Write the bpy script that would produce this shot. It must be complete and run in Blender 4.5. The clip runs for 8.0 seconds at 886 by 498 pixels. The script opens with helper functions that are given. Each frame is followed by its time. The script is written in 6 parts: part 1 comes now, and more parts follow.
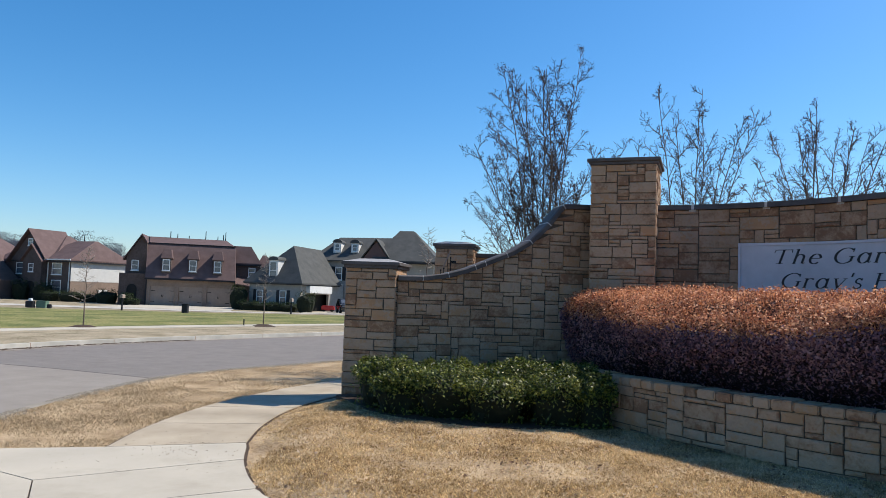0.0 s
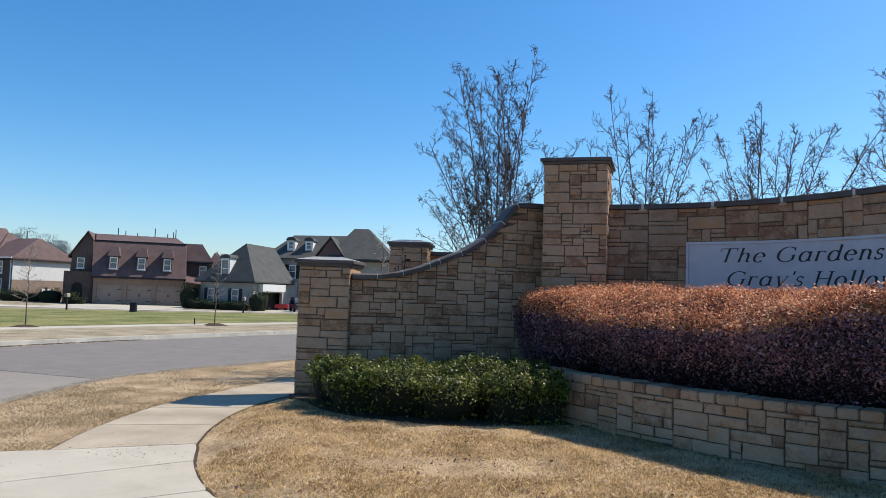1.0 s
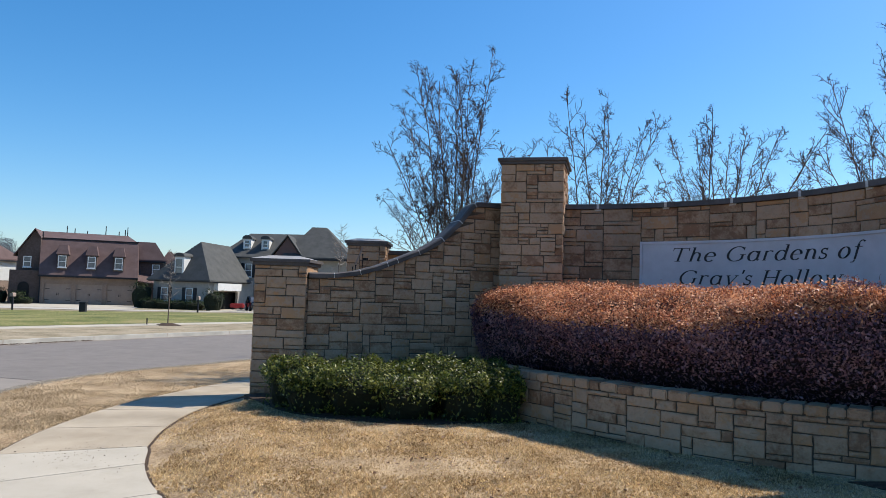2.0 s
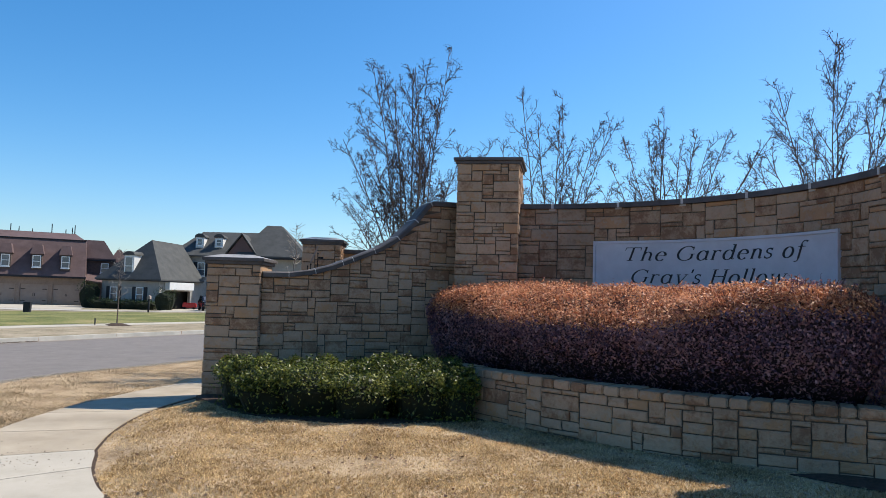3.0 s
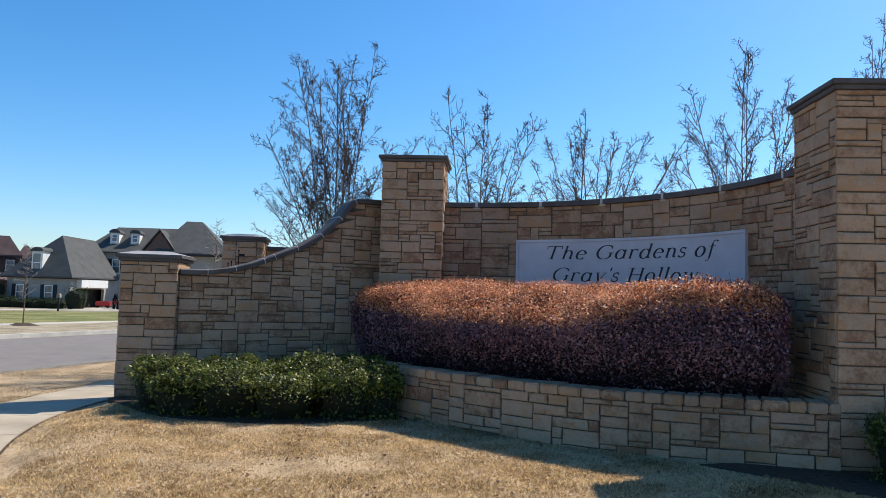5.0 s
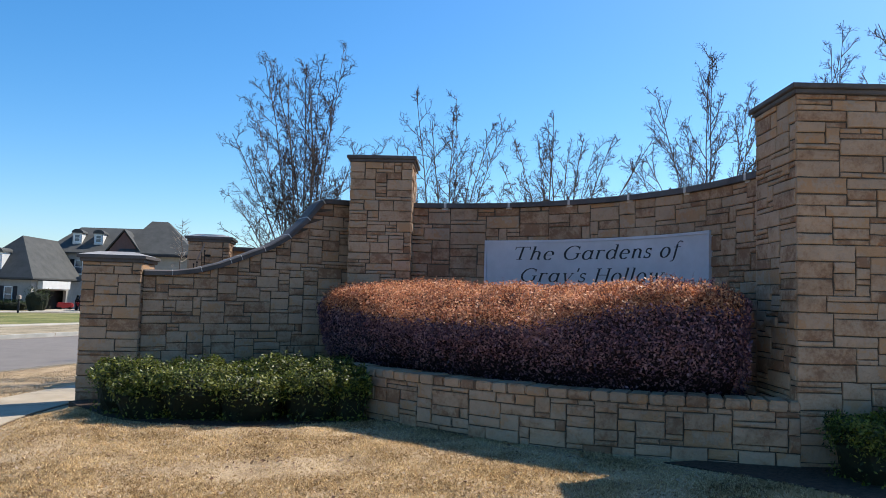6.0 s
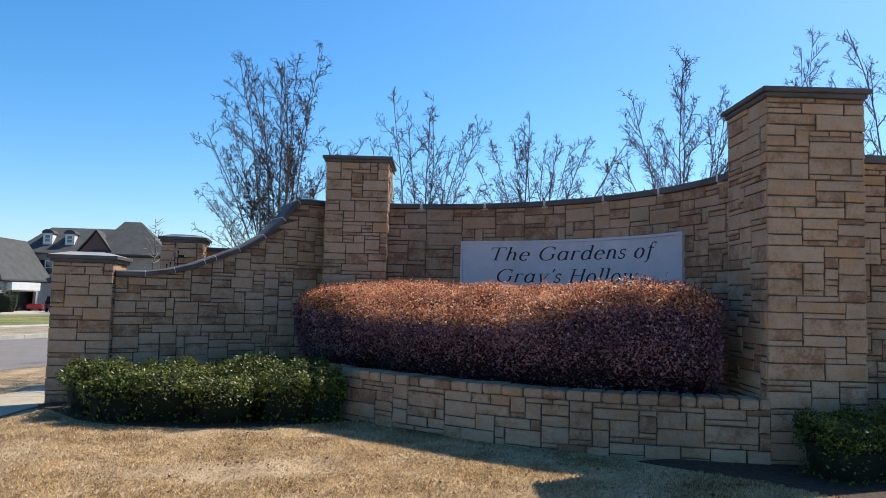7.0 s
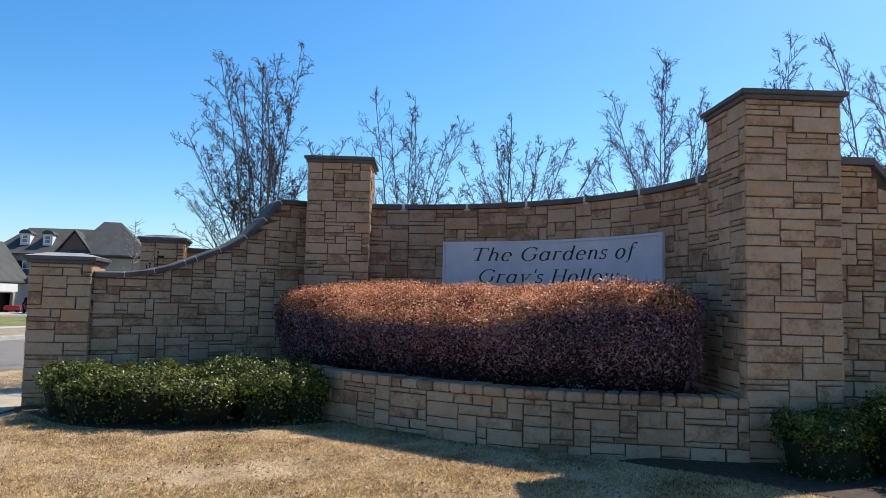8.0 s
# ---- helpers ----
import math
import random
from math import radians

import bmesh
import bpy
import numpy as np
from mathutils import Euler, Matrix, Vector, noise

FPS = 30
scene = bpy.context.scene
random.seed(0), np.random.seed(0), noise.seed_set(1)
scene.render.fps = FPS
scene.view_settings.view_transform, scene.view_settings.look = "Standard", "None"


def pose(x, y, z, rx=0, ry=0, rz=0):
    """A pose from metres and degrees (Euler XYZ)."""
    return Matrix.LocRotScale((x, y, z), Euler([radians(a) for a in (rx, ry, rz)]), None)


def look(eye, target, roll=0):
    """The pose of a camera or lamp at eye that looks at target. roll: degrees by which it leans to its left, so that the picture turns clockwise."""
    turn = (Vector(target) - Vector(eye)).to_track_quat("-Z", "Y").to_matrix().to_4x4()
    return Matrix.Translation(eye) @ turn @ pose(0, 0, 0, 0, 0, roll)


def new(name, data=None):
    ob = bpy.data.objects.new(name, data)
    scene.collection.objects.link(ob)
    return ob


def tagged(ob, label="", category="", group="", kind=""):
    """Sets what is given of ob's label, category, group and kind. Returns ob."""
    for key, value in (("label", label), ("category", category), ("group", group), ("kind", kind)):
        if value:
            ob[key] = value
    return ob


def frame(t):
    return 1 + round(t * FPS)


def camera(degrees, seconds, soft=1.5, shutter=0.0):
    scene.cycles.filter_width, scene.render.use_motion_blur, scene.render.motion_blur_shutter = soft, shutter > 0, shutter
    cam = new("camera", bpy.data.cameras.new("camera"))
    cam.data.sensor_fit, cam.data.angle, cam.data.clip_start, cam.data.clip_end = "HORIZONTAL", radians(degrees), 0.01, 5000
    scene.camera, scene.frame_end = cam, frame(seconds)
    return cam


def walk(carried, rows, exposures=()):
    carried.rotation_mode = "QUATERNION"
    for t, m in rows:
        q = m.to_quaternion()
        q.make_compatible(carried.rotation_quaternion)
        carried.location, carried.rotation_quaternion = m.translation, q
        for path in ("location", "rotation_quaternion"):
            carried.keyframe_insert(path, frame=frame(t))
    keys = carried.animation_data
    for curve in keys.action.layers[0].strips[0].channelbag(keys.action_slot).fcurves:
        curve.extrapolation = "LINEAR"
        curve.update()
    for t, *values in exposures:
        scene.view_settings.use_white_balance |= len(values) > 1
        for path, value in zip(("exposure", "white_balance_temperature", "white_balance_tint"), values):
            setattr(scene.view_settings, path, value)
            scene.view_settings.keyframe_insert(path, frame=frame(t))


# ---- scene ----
EYE = 1.65
cam = camera(62.7, 8.0, soft=0.5)
# seconds, x, y, z over the eye's height, yaw to the left, pitch up, roll
ROWS = [
    (0.0, -0.000, 0.000, -0.000, 0.00, 3.66, 2.04),
    (0.5, 0.007, -0.007, 0.002, -1.70, 3.63, 1.97),
    (1.0, 0.014, -0.012, 0.002, -3.54, 3.63, 1.92),
    (1.5, 0.020, -0.016, 0.004, -5.13, 3.63, 1.88),
    (3.0, 0.042, -0.034, 0.006, -10.22, 3.67, 1.73),
    (3.5, 0.049, -0.036, 0.006, -11.73, 3.66, 1.72),
    (4.0, 0.056, -0.034, 0.008, -13.38, 3.64, 1.67),
    (4.5, 0.062, -0.034, 0.010, -14.72, 3.63, 1.68),
    (6.0, 0.092, -0.039, 0.011, -18.42, 3.77, 1.54),
    (6.5, 0.098, -0.043, 0.007, -19.32, 3.84, 1.53),
    (7.0, 0.102, -0.045, 0.006, -20.25, 3.89, 1.47),
    (7.5, 0.107, -0.049, 0.007, -20.95, 3.92, 1.41),
    (8.0, 0.112, -0.050, 0.011, -21.60, 3.94, 1.34),
]
walk(cam, [(t, pose(x, y, EYE + z, 90 + pitch, 0, yaw) @ pose(0, 0, 0, 0, 0, roll)) for t, x, y, z, yaw, pitch, roll in ROWS],
     exposures=[(0.0, 0.26), (4.0, 0.36), (8.0, 0.43)])

# ---- sky and sun ----
SUN_AZ, SUN_EL = radians(70.3), radians(50.5)      # clockwise from +y, and above the horizon
world = bpy.data.worlds.new("sky")
scene.world = world
world.use_nodes = True
wn = world.node_tree.nodes
wn.clear()
w_out, w_bg, w_sky = wn.new("ShaderNodeOutputWorld"), wn.new("ShaderNodeBackground"), wn.new("ShaderNodeTexSky")
w_sky.sky_type, w_sky.sun_disc = "NISHITA", False
w_sky.sun_elevation, w_sky.sun_rotation = SUN_EL, SUN_AZ
w_sky.air_density, w_sky.dust_density, w_sky.ozone_density = 1.0, 0.7, 6.0
w_bg.inputs["Strength"].default_value = 0.138
w_hue = wn.new("ShaderNodeHueSaturation")
w_hue.inputs["Saturation"].default_value, w_hue.inputs["Hue"].default_value = 1.26, 0.4968
world.node_tree.links.new(w_sky.outputs[0], w_hue.inputs["Color"])
world.node_tree.links.new(w_hue.outputs[0], w_bg.inputs[0])
world.node_tree.links.new(w_bg.outputs[0], w_out.inputs[0])
sun = new("sun", bpy.data.lights.new("sun", "SUN"))
sun.data.energy, sun.data.angle, sun.data.color = 5.0, radians(0.55), (1.0, 0.93, 0.82)
to_sun = Vector((math.sin(SUN_AZ) * math.cos(SUN_EL), math.cos(SUN_AZ) * math.cos(SUN_EL), math.sin(SUN_EL)))
sun.matrix_world = look(to_sun * 50, (0, 0, 0))


# ---- materials ----
def mat(name, colours, scale=8.0, rough=0.85, bump=0.3, bump_scale=60.0, fine=0.25, spec=0.3, metal=0.0, by_piece=0.0, stain=0.0, coat=0.0, thin=0.0, gain=1.0):
    """A surface whose colour runs through colours by noise at two scales and, by_piece, from piece to piece."""
    m = bpy.data.materials.new(name)
    m.use_nodes = True
    nt = m.node_tree
    n, ln = nt.nodes, nt.links
    b = n["Principled BSDF"]
    tc = n.new("ShaderNodeTexCoord")
    big, small = n.new("ShaderNodeTexNoise"), n.new("ShaderNodeTexNoise")
    for q, sc, det in ((big, scale, 5), (small, bump_scale, 6)):
        q.inputs["Scale"].default_value, q.inputs["Detail"].default_value, q.inputs["Roughness"].default_value = sc, det, 0.62
        ln.new(tc.outputs["Object"], q.inputs["Vector"])
    mix = n.new("ShaderNodeMath")
    mix.operation = "MULTIPLY_ADD"
    ln.new(small.outputs["Fac"], mix.inputs[0])
    mix.inputs[1].default_value = fine
    ln.new(big.outputs["Fac"], mix.inputs[2])
    off = n.new("ShaderNodeMath")
    off.operation = "SUBTRACT"
    ln.new(mix.outputs[0], off.inputs[0])
    off.inputs[1].default_value = fine / 2
    fac = off.outputs[0]
    if by_piece:
        oi, ge = n.new("ShaderNodeObjectInfo"), n.new("ShaderNodeNewGeometry")
        add, fr, cen, sca = (n.new("ShaderNodeMath") for _ in range(4))
        add.operation, fr.operation, cen.operation, sca.operation = "ADD", "FRACT", "SUBTRACT", "MULTIPLY_ADD"
        ln.new(oi.outputs["Random"], add.inputs[0])
        ln.new(ge.outputs["Random Per Island"], add.inputs[1])
        ln.new(add.outputs[0], fr.inputs[0])
        ln.new(fr.outputs[0], cen.inputs[0])
        cen.inputs[1].default_value = 0.5
        ln.new(cen.outputs[0], sca.inputs[0])
        sca.inputs[1].default_value = by_piece
        ln.new(fac, sca.inputs[2])
        fac = sca.outputs[0]
    if gain != 1:
        gn = n.new("ShaderNodeMath")
        gn.operation = "MULTIPLY_ADD"
        ln.new(fac, gn.inputs[0])
        gn.inputs[1].default_value, gn.inputs[2].default_value = gain, 0.5 - 0.5 * gain
        fac = gn.outputs[0]
    ramp = n.new("ShaderNodeValToRGB")
    el = ramp.color_ramp.elements
    while len(el) < len(colours):
        el.new(0.5)
    for i, c in enumerate(colours):
        el[i].position = 0.25 + 0.5 * i / max(1, len(colours) - 1)
        el[i].color = (*c, 1)
    ln.new(fac, ramp.inputs[0])
    col = ramp.outputs[0]
    if stain:
        st, sr, mx = n.new("ShaderNodeTexNoise"), n.new("ShaderNodeValToRGB"), n.new("ShaderNodeMix")
        st.inputs["Scale"].default_value, st.inputs["Detail"].default_value = 1.1, 8
        ln.new(tc.outputs["Object"], st.inputs["Vector"])
        sr.color_ramp.elements[0].position, sr.color_ramp.elements[1].position = 0.42, 0.68
        sr.color_ramp.elements[0].color, sr.color_ramp.elements[1].color = (1, 1, 1, 1), (1 - stain, 1 - stain, 1 - stain, 1)
        ln.new(st.outputs["Fac"], sr.inputs[0])
        mx.data_type, mx.blend_type = "RGBA", "MULTIPLY"
        mx.inputs[0].default_value = 1
        ln.new(col, mx.inputs[6])
        ln.new(sr.outputs[0], mx.inputs[7])
        col = mx.outputs[2]
    ln.new(col, b.inputs["Base Color"])
    b.inputs["Roughness"].default_value, b.inputs["Metallic"].default_value = rough, metal
    b.inputs["Specular IOR Level"].default_value, b.inputs["Coat Weight"].default_value = spec, coat
    if bump:
        bp = n.new("ShaderNodeBump")
        bp.inputs["Strength"].default_value, bp.inputs["Distance"].default_value = bump, 0.02
        ln.new(small.outputs["Fac"], bp.inputs["Height"])
        ln.new(bp.outputs[0], b.inputs["Normal"])
    if thin:
        tr, ms, out = n.new("ShaderNodeBsdfTranslucent"), n.new("ShaderNodeMixShader"), n["Material Output"]
        ln.new(col, tr.inputs["Color"])
        ms.inputs[0].default_value = thin
        ln.new(b.outputs[0], ms.inputs[1])
        ln.new(tr.outputs[0], ms.inputs[2])
        ln.new(ms.outputs[0], out.inputs["Surface"])
    return m


STONE = mat("sandstone", [(0.26, 0.14, 0.079), (0.35, 0.213, 0.127), (0.415, 0.266, 0.165), (0.45, 0.302, 0.196), (0.40, 0.277, 0.187), (0.43, 0.248, 0.132)], scale=5, bump_scale=24, bump=0.9, fine=0.5, by_piece=0.5, stain=0.25)
MORTAR = mat("mortar", [(0.07, 0.052, 0.038), (0.125, 0.096, 0.070)], scale=7, bump=0.6)
COPING = mat("coping_stone", [(0.062, 0.053, 0.052), (0.105, 0.093, 0.090), (0.136, 0.122, 0.119)], scale=3, rough=0.7, bump=0.25, stain=0.35)
# coping stone made paler, with strong sun on its top painted in
COPING_SUNLIT = mat("sunlit_coping_top", [(0.30, 0.285, 0.275), (0.42, 0.40, 0.385)], scale=4, rough=0.6, bump=0.25, stain=0.3)
SEALANT = mat("pale_sealant", [(0.4, 0.38, 0.35), (0.55, 0.53, 0.5)], scale=30)
SIGN = mat("sign_limestone", [(0.475, 0.484, 0.530), (0.570, 0.580, 0.630)], scale=4, rough=0.6, bump=0.08, stain=0.12)
LETTER = mat("dark_letter", [(0.012, 0.013, 0.018), (0.02, 0.022, 0.028)], rough=0.45, bump=0)
CONCRETE = mat("pavement_concrete", [(0.374, 0.333, 0.267), (0.449, 0.403, 0.328), (0.494, 0.444, 0.364)], scale=2.2, bump=0.25, bump_scale=120, rough=0.9, by_piece=0.12, stain=0.12)
KERB = mat("kerb_concrete", [(0.43, 0.40, 0.345), (0.56, 0.525, 0.46)], scale=3, bump=0.3, stain=0.25)
ASPHALT = mat("asphalt", [(0.165, 0.145, 0.130), (0.193, 0.170, 0.153), (0.215, 0.190, 0.170)], scale=2.5, bump=0.5, bump_scale=150, rough=0.85, stain=0.06)
ASPHALT_PALE = mat("old_asphalt", [(0.235, 0.205, 0.175), (0.285, 0.25, 0.215)], scale=2.5, bump=0.5, bump_scale=140, rough=0.85, stain=0.08)
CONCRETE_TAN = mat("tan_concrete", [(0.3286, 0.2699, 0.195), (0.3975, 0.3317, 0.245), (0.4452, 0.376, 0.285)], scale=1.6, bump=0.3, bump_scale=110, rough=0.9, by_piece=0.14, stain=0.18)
TAR = mat("tar", [(0.03, 0.03, 0.03), (0.06, 0.058, 0.055)], scale=9)
DRY = mat("dormant_turf", [(0.2165, 0.1448, 0.0798), (0.3356, 0.2358, 0.1381), (0.4222, 0.305, 0.1842), (0.4765, 0.3566, 0.2251)], scale=2.0, bump=0.9, bump_scale=30, fine=0.9, rough=0.95, gain=1.4)
BLADE = mat("dry_blade", [(0.235, 0.143, 0.062), (0.53, 0.365, 0.182), (0.76, 0.555, 0.30), (0.96, 0.76, 0.46)], scale=1.6, bump=0, rough=0.8, by_piece=0.55, thin=0.32)
BLADE_DULL = mat("dull_blade", [(0.30, 0.225, 0.135), (0.44, 0.34, 0.215), (0.57, 0.45, 0.295), (0.72, 0.58, 0.395)], scale=1.6, bump=0, rough=0.8, by_piece=0.5, thin=0.3)
GREEN = mat("green_turf", [(0.072, 0.082, 0.020), (0.125, 0.142, 0.034), (0.178, 0.18, 0.05), (0.28, 0.225, 0.10)], scale=0.35, bump=0.6, bump_scale=9, fine=1.2, rough=0.95, gain=1.6)
VERGE = mat("worn_verge", [(0.15, 0.125, 0.07), (0.245, 0.198, 0.125), (0.31, 0.255, 0.172), (0.37, 0.31, 0.22)], scale=0.9, bump=0.4, bump_scale=14, fine=0.9, rough=0.95, gain=1.3)
MULCH = mat("mulch", [(0.025, 0.016, 0.011), (0.06, 0.038, 0.025), (0.10, 0.065, 0.045)], scale=18, bump=0.9, bump_scale=50, fine=0.6)
LEAF = mat("shrub_leaf", [(0.020, 0.032, 0.005), (0.056, 0.076, 0.009), (0.125, 0.148, 0.018), (0.235, 0.235, 0.04)], scale=2, rough=0.46, bump=0, by_piece=0.7, spec=0.34, thin=0.30)
# near-black, standing in for the shade deep between shrub leaves
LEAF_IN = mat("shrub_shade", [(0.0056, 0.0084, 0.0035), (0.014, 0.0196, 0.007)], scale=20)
# leaf tints of the hedge that also carry its sunlit top and shaded front
RED = mat("bronze_sunlit_leaf", [(0.27, 0.098, 0.058), (0.50, 0.20, 0.10), (0.70, 0.31, 0.145), (0.82, 0.45, 0.25)], scale=1.6, rough=0.55, bump=0, by_piece=0.7, spec=0.3, thin=0.3)
PURPLE = mat("purple_shaded_leaf", [(0.062, 0.035, 0.064), (0.135, 0.068, 0.108), (0.24, 0.12, 0.145), (0.36, 0.195, 0.20)], scale=1.6, rough=0.45, bump=0, by_piece=0.7, spec=0.4, thin=0.2)
# hedge core colour with the inner shade put in
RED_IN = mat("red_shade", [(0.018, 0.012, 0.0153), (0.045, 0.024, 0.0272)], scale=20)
BARK = mat("myrtle_bark", [(0.07, 0.048, 0.038), (0.13, 0.095, 0.075), (0.19, 0.145, 0.115)], scale=6, bump=0.3)
TWIG = mat("twig", [(0.045, 0.028, 0.024), (0.09, 0.058, 0.046)], scale=6, bump=0)
PALE_TWIG = mat("pale_twig", [(0.22, 0.19, 0.16), (0.34, 0.30, 0.26)], scale=6, bump=0)
POD = mat("seed_pod", [(0.05, 0.033, 0.028), (0.10, 0.065, 0.05)], scale=20, bump=0)
IRON = mat("black_iron", [(0.012, 0.012, 0.013), (0.02, 0.02, 0.021)], rough=0.5, bump=0, metal=0.6)


# ---- building helpers ----
def data_mesh(name, verts, faces, material=None, smooth=False):
    me = bpy.data.meshes.new(name)
    me.from_pydata([tuple(v) for v in verts], [], faces)
    if material:
        me.materials.append(material)
    if smooth:
        me.shade_smooth()
    me.update()
    return me


def part(name, me, parent=None, label="", material=None):
    """Links a mesh (or a bmesh) as one object, under parent if given."""
    if isinstance(me, bmesh.types.BMesh):
        bm, me = me, bpy.data.meshes.new(name)
        bm.to_mesh(me)
        bm.free()
    if material:
        me.materials.append(material)
    ob = new(name, me)
    if parent:
        ob.parent = parent
    if label:
        ob["label"] = label
    return ob


def thing(name, label, category, group="", kind="", at=(0, 0, 0), turn=0.0):
    ob = new(name)
    ob.empty_display_size = 0.2
    ob.matrix_world = pose(*at, 0, 0, turn)
    return tagged(ob, label, category, group, kind)


def box(bm, x0, x1, y0, y1, z0, z1, m=None):
    v = [bm.verts.new(m @ Vector(p) if m else p) for p in ((x0, y0, z0), (x1, y0, z0), (x1, y1, z0), (x0, y1, z0), (x0, y0, z1), (x1, y0, z1), (x1, y1, z1), (x0, y1, z1))]
    for f in ((3, 2, 1, 0), (4, 5, 6, 7), (0, 1, 5, 4), (1, 2, 6, 5), (2, 3, 7, 6), (3, 0, 4, 7)):
        bm.faces.new([v[i] for i in f])
    return v


def block(x0, x1, y0, y1, z0, z1, bevel=0.0, m=None):
    bm = bmesh.new()
    box(bm, x0, x1, y0, y1, z0, z1, m)
    if bevel:
        bmesh.ops.bevel(bm, geom=bm.edges[:], offset=bevel, segments=2, affect="EDGES")
    return bm


def smooth_line(points, step=0.5):
    """A Catmull-Rom line through points, as points about step apart."""
    p = [Vector((*q[:2], 0)) for q in points]
    p = [2 * p[0] - p[1]] + p + [2 * p[-1] - p[-2]]
    out = []
    for i in range(1, len(p) - 2):
        a, b, c, d = p[i - 1:i + 3]
        k = max(1, round((c - b).length / step))
        for j in range(k):
            t = j / k
            out.append(0.5 * (2 * b + (c - a) * t + (2 * a - 5 * b + 4 * c - d) * t * t + (3 * b - a - 3 * c + d) * t ** 3))
    return out + [p[-2]]


def offset(line, d):
    """line moved d to its left."""
    out = []
    for i, p in enumerate(line):
        t = (line[min(i + 1, len(line) - 1)] - line[max(i - 1, 0)]).normalized()
        out.append(p + Vector((-t.y, t.x, 0)) * d)
    return out


def strip(left, right, z0, z1):
    """A slab between two lines of equal length, from z0 up to z1."""
    n = len(left)
    v = [(p.x, p.y, z) for line in (left, right) for z in (z0, z1) for p in line]
    f = []
    for i in range(n - 1):
        a, b, c, d = i, i + n, i + 2 * n, i + 3 * n
        f += [(b, d, d + 1, b + 1), (a, b, b + 1, a + 1), (c + 1, d + 1, d, c), (a + 1, c + 1, c, a)]
    f += [(0, 2 * n, 3 * n, n), (2 * n - 1, 4 * n - 1, 3 * n - 1, n - 1)]
    return v, f


def flat_slab(points, z0, z1):
    n = len(points)
    v = [(p[0], p[1], z) for z in (z0, z1) for p in points]
    return v, [tuple(range(n, 2 * n)), tuple(reversed(range(n)))] + [(i, (i + 1) % n, n + (i + 1) % n, n + i) for i in range(n)]

# ---- ground, road, pavements ----
K = 1.079            # the road and footpath lie a little lower than the wall
LOW = -0.13


def wide(points):
    return [(K * q[0], K * q[1]) for q in points]


far_kerb = smooth_line(wide([(-13.6, -40), (-13.2, -5), (-12.6, 8), (-11.9, 14.5), (-11.04, 18.4), (-9.6, 21.6), (-7.4, 25.1), (-4.0, 29.7), (1, 35.3), (9, 42), (26, 53), (60, 70)]), 1.0)
near_kerb = smooth_line(wide([(-5.5, -40), (-5.45, 0), (-5.4, 9.0), (-5.34, 11.2), (-5.08, 13.2), (-4.35, 14.9), (-3.4, 16.2), (-2.3, 17.9), (0.5, 21.2), (6, 27), (14, 33.5), (30, 44), (62, 62)]), 0.6)
far_np = np.array([(p.x, p.y) for p in far_kerb])


def beyond(x, y):
    """How far a place lies beyond the far kerb (minus: on the near side)."""
    d = far_np - (x, y)
    i = int(np.argmin((d ** 2).sum(1)))
    t = far_np[min(i + 1, len(far_np) - 1)] - far_np[max(i - 1, 0)]
    side = t[0] * (y - far_np[i][1]) - t[1] * (x - far_np[i][0])
    return math.copysign(math.hypot(*d[i]), side)


def ease(a, b, x):
    t = min(1, max(0, (x - a) / (b - a)))
    return t * t * (3 - 2 * t)


def ground_z(x, y):
    d = beyond(x, y)
    return LOW - 0.16 + 0.16 * ease(0.4, 2.2, d) - 0.45 * ease(10, 40, d)


xs = sorted(set([-900, -600, -400, -280, -200, -150] + [x for x in range(-120, 81, 2)] + [110, 160, 240, 400, 600, 900]))
ys = sorted(set([-900, -500, -250, -120, -60] + [y for y in range(-40, 121, 2)] + [140, 170, 220, 300, 420, 600, 900, 1300]))
gv = [(x, y, ground_z(x, y)) for y in ys for x in xs]
gf = []
for j in range(len(ys) - 1):
    for i in range(len(xs) - 1):
        a = j * len(xs) + i
        gf.append((a, a + 1, a + 1 + len(xs), a + len(xs)))
ground = part("ground", data_mesh("ground", gv, gf, VERGE, True))
tagged(ground, "dry tan dormant grass ground running to the horizon", "ground", kind="structure")

# near side: one raised slab of turf with the kerb along it
turf_line = offset(near_kerb, -0.05)
near_pts = [(p.x, p.y) for p in turf_line] + [(64, 40), (64, -40)]
PATH_R = smooth_line(wide([(-2.02, 7.84), (-2.10, 8.86), (-2.02, 10.1), (-1.66, 11.35), (-0.9, 12.95), (0.55, 14.9), (3.4, 18.2), (9.9, 24.6)]), 0.3)
FLARE_R = smooth_line(wide([(-2.02, 7.83), (-1.956, 7.628), (-1.881, 7.266), (-1.789, 6.918), (-1.677, 6.589), (-1.585, 6.358), (-1.437, 6.052), (-1.279, 5.80), (-0.6, 5.15), (0.4, 4.5), (1.8, 3.9), (4, 3.2), (12, 1.2)]), 0.09)
path_np = np.array([(p.x, p.y) for p in list(reversed(FLARE_R)) + PATH_R[1:]])


def lawn_z(x, y):
    """The near turf: level at the wall, falling to the footpath."""
    d = path_np - (x, y)
    q = (d ** 2).sum(1)
    i = int(np.argmin(q))
    t = path_np[min(i + 1, len(path_np) - 1)] - path_np[max(i - 1, 0)]
    right = t[0] * (y - path_np[i][1]) - t[1] * (x - path_np[i][0]) < 0
    return LOW * (1 - ease(0.0, 0.75, math.sqrt(q[i]))) if right else LOW


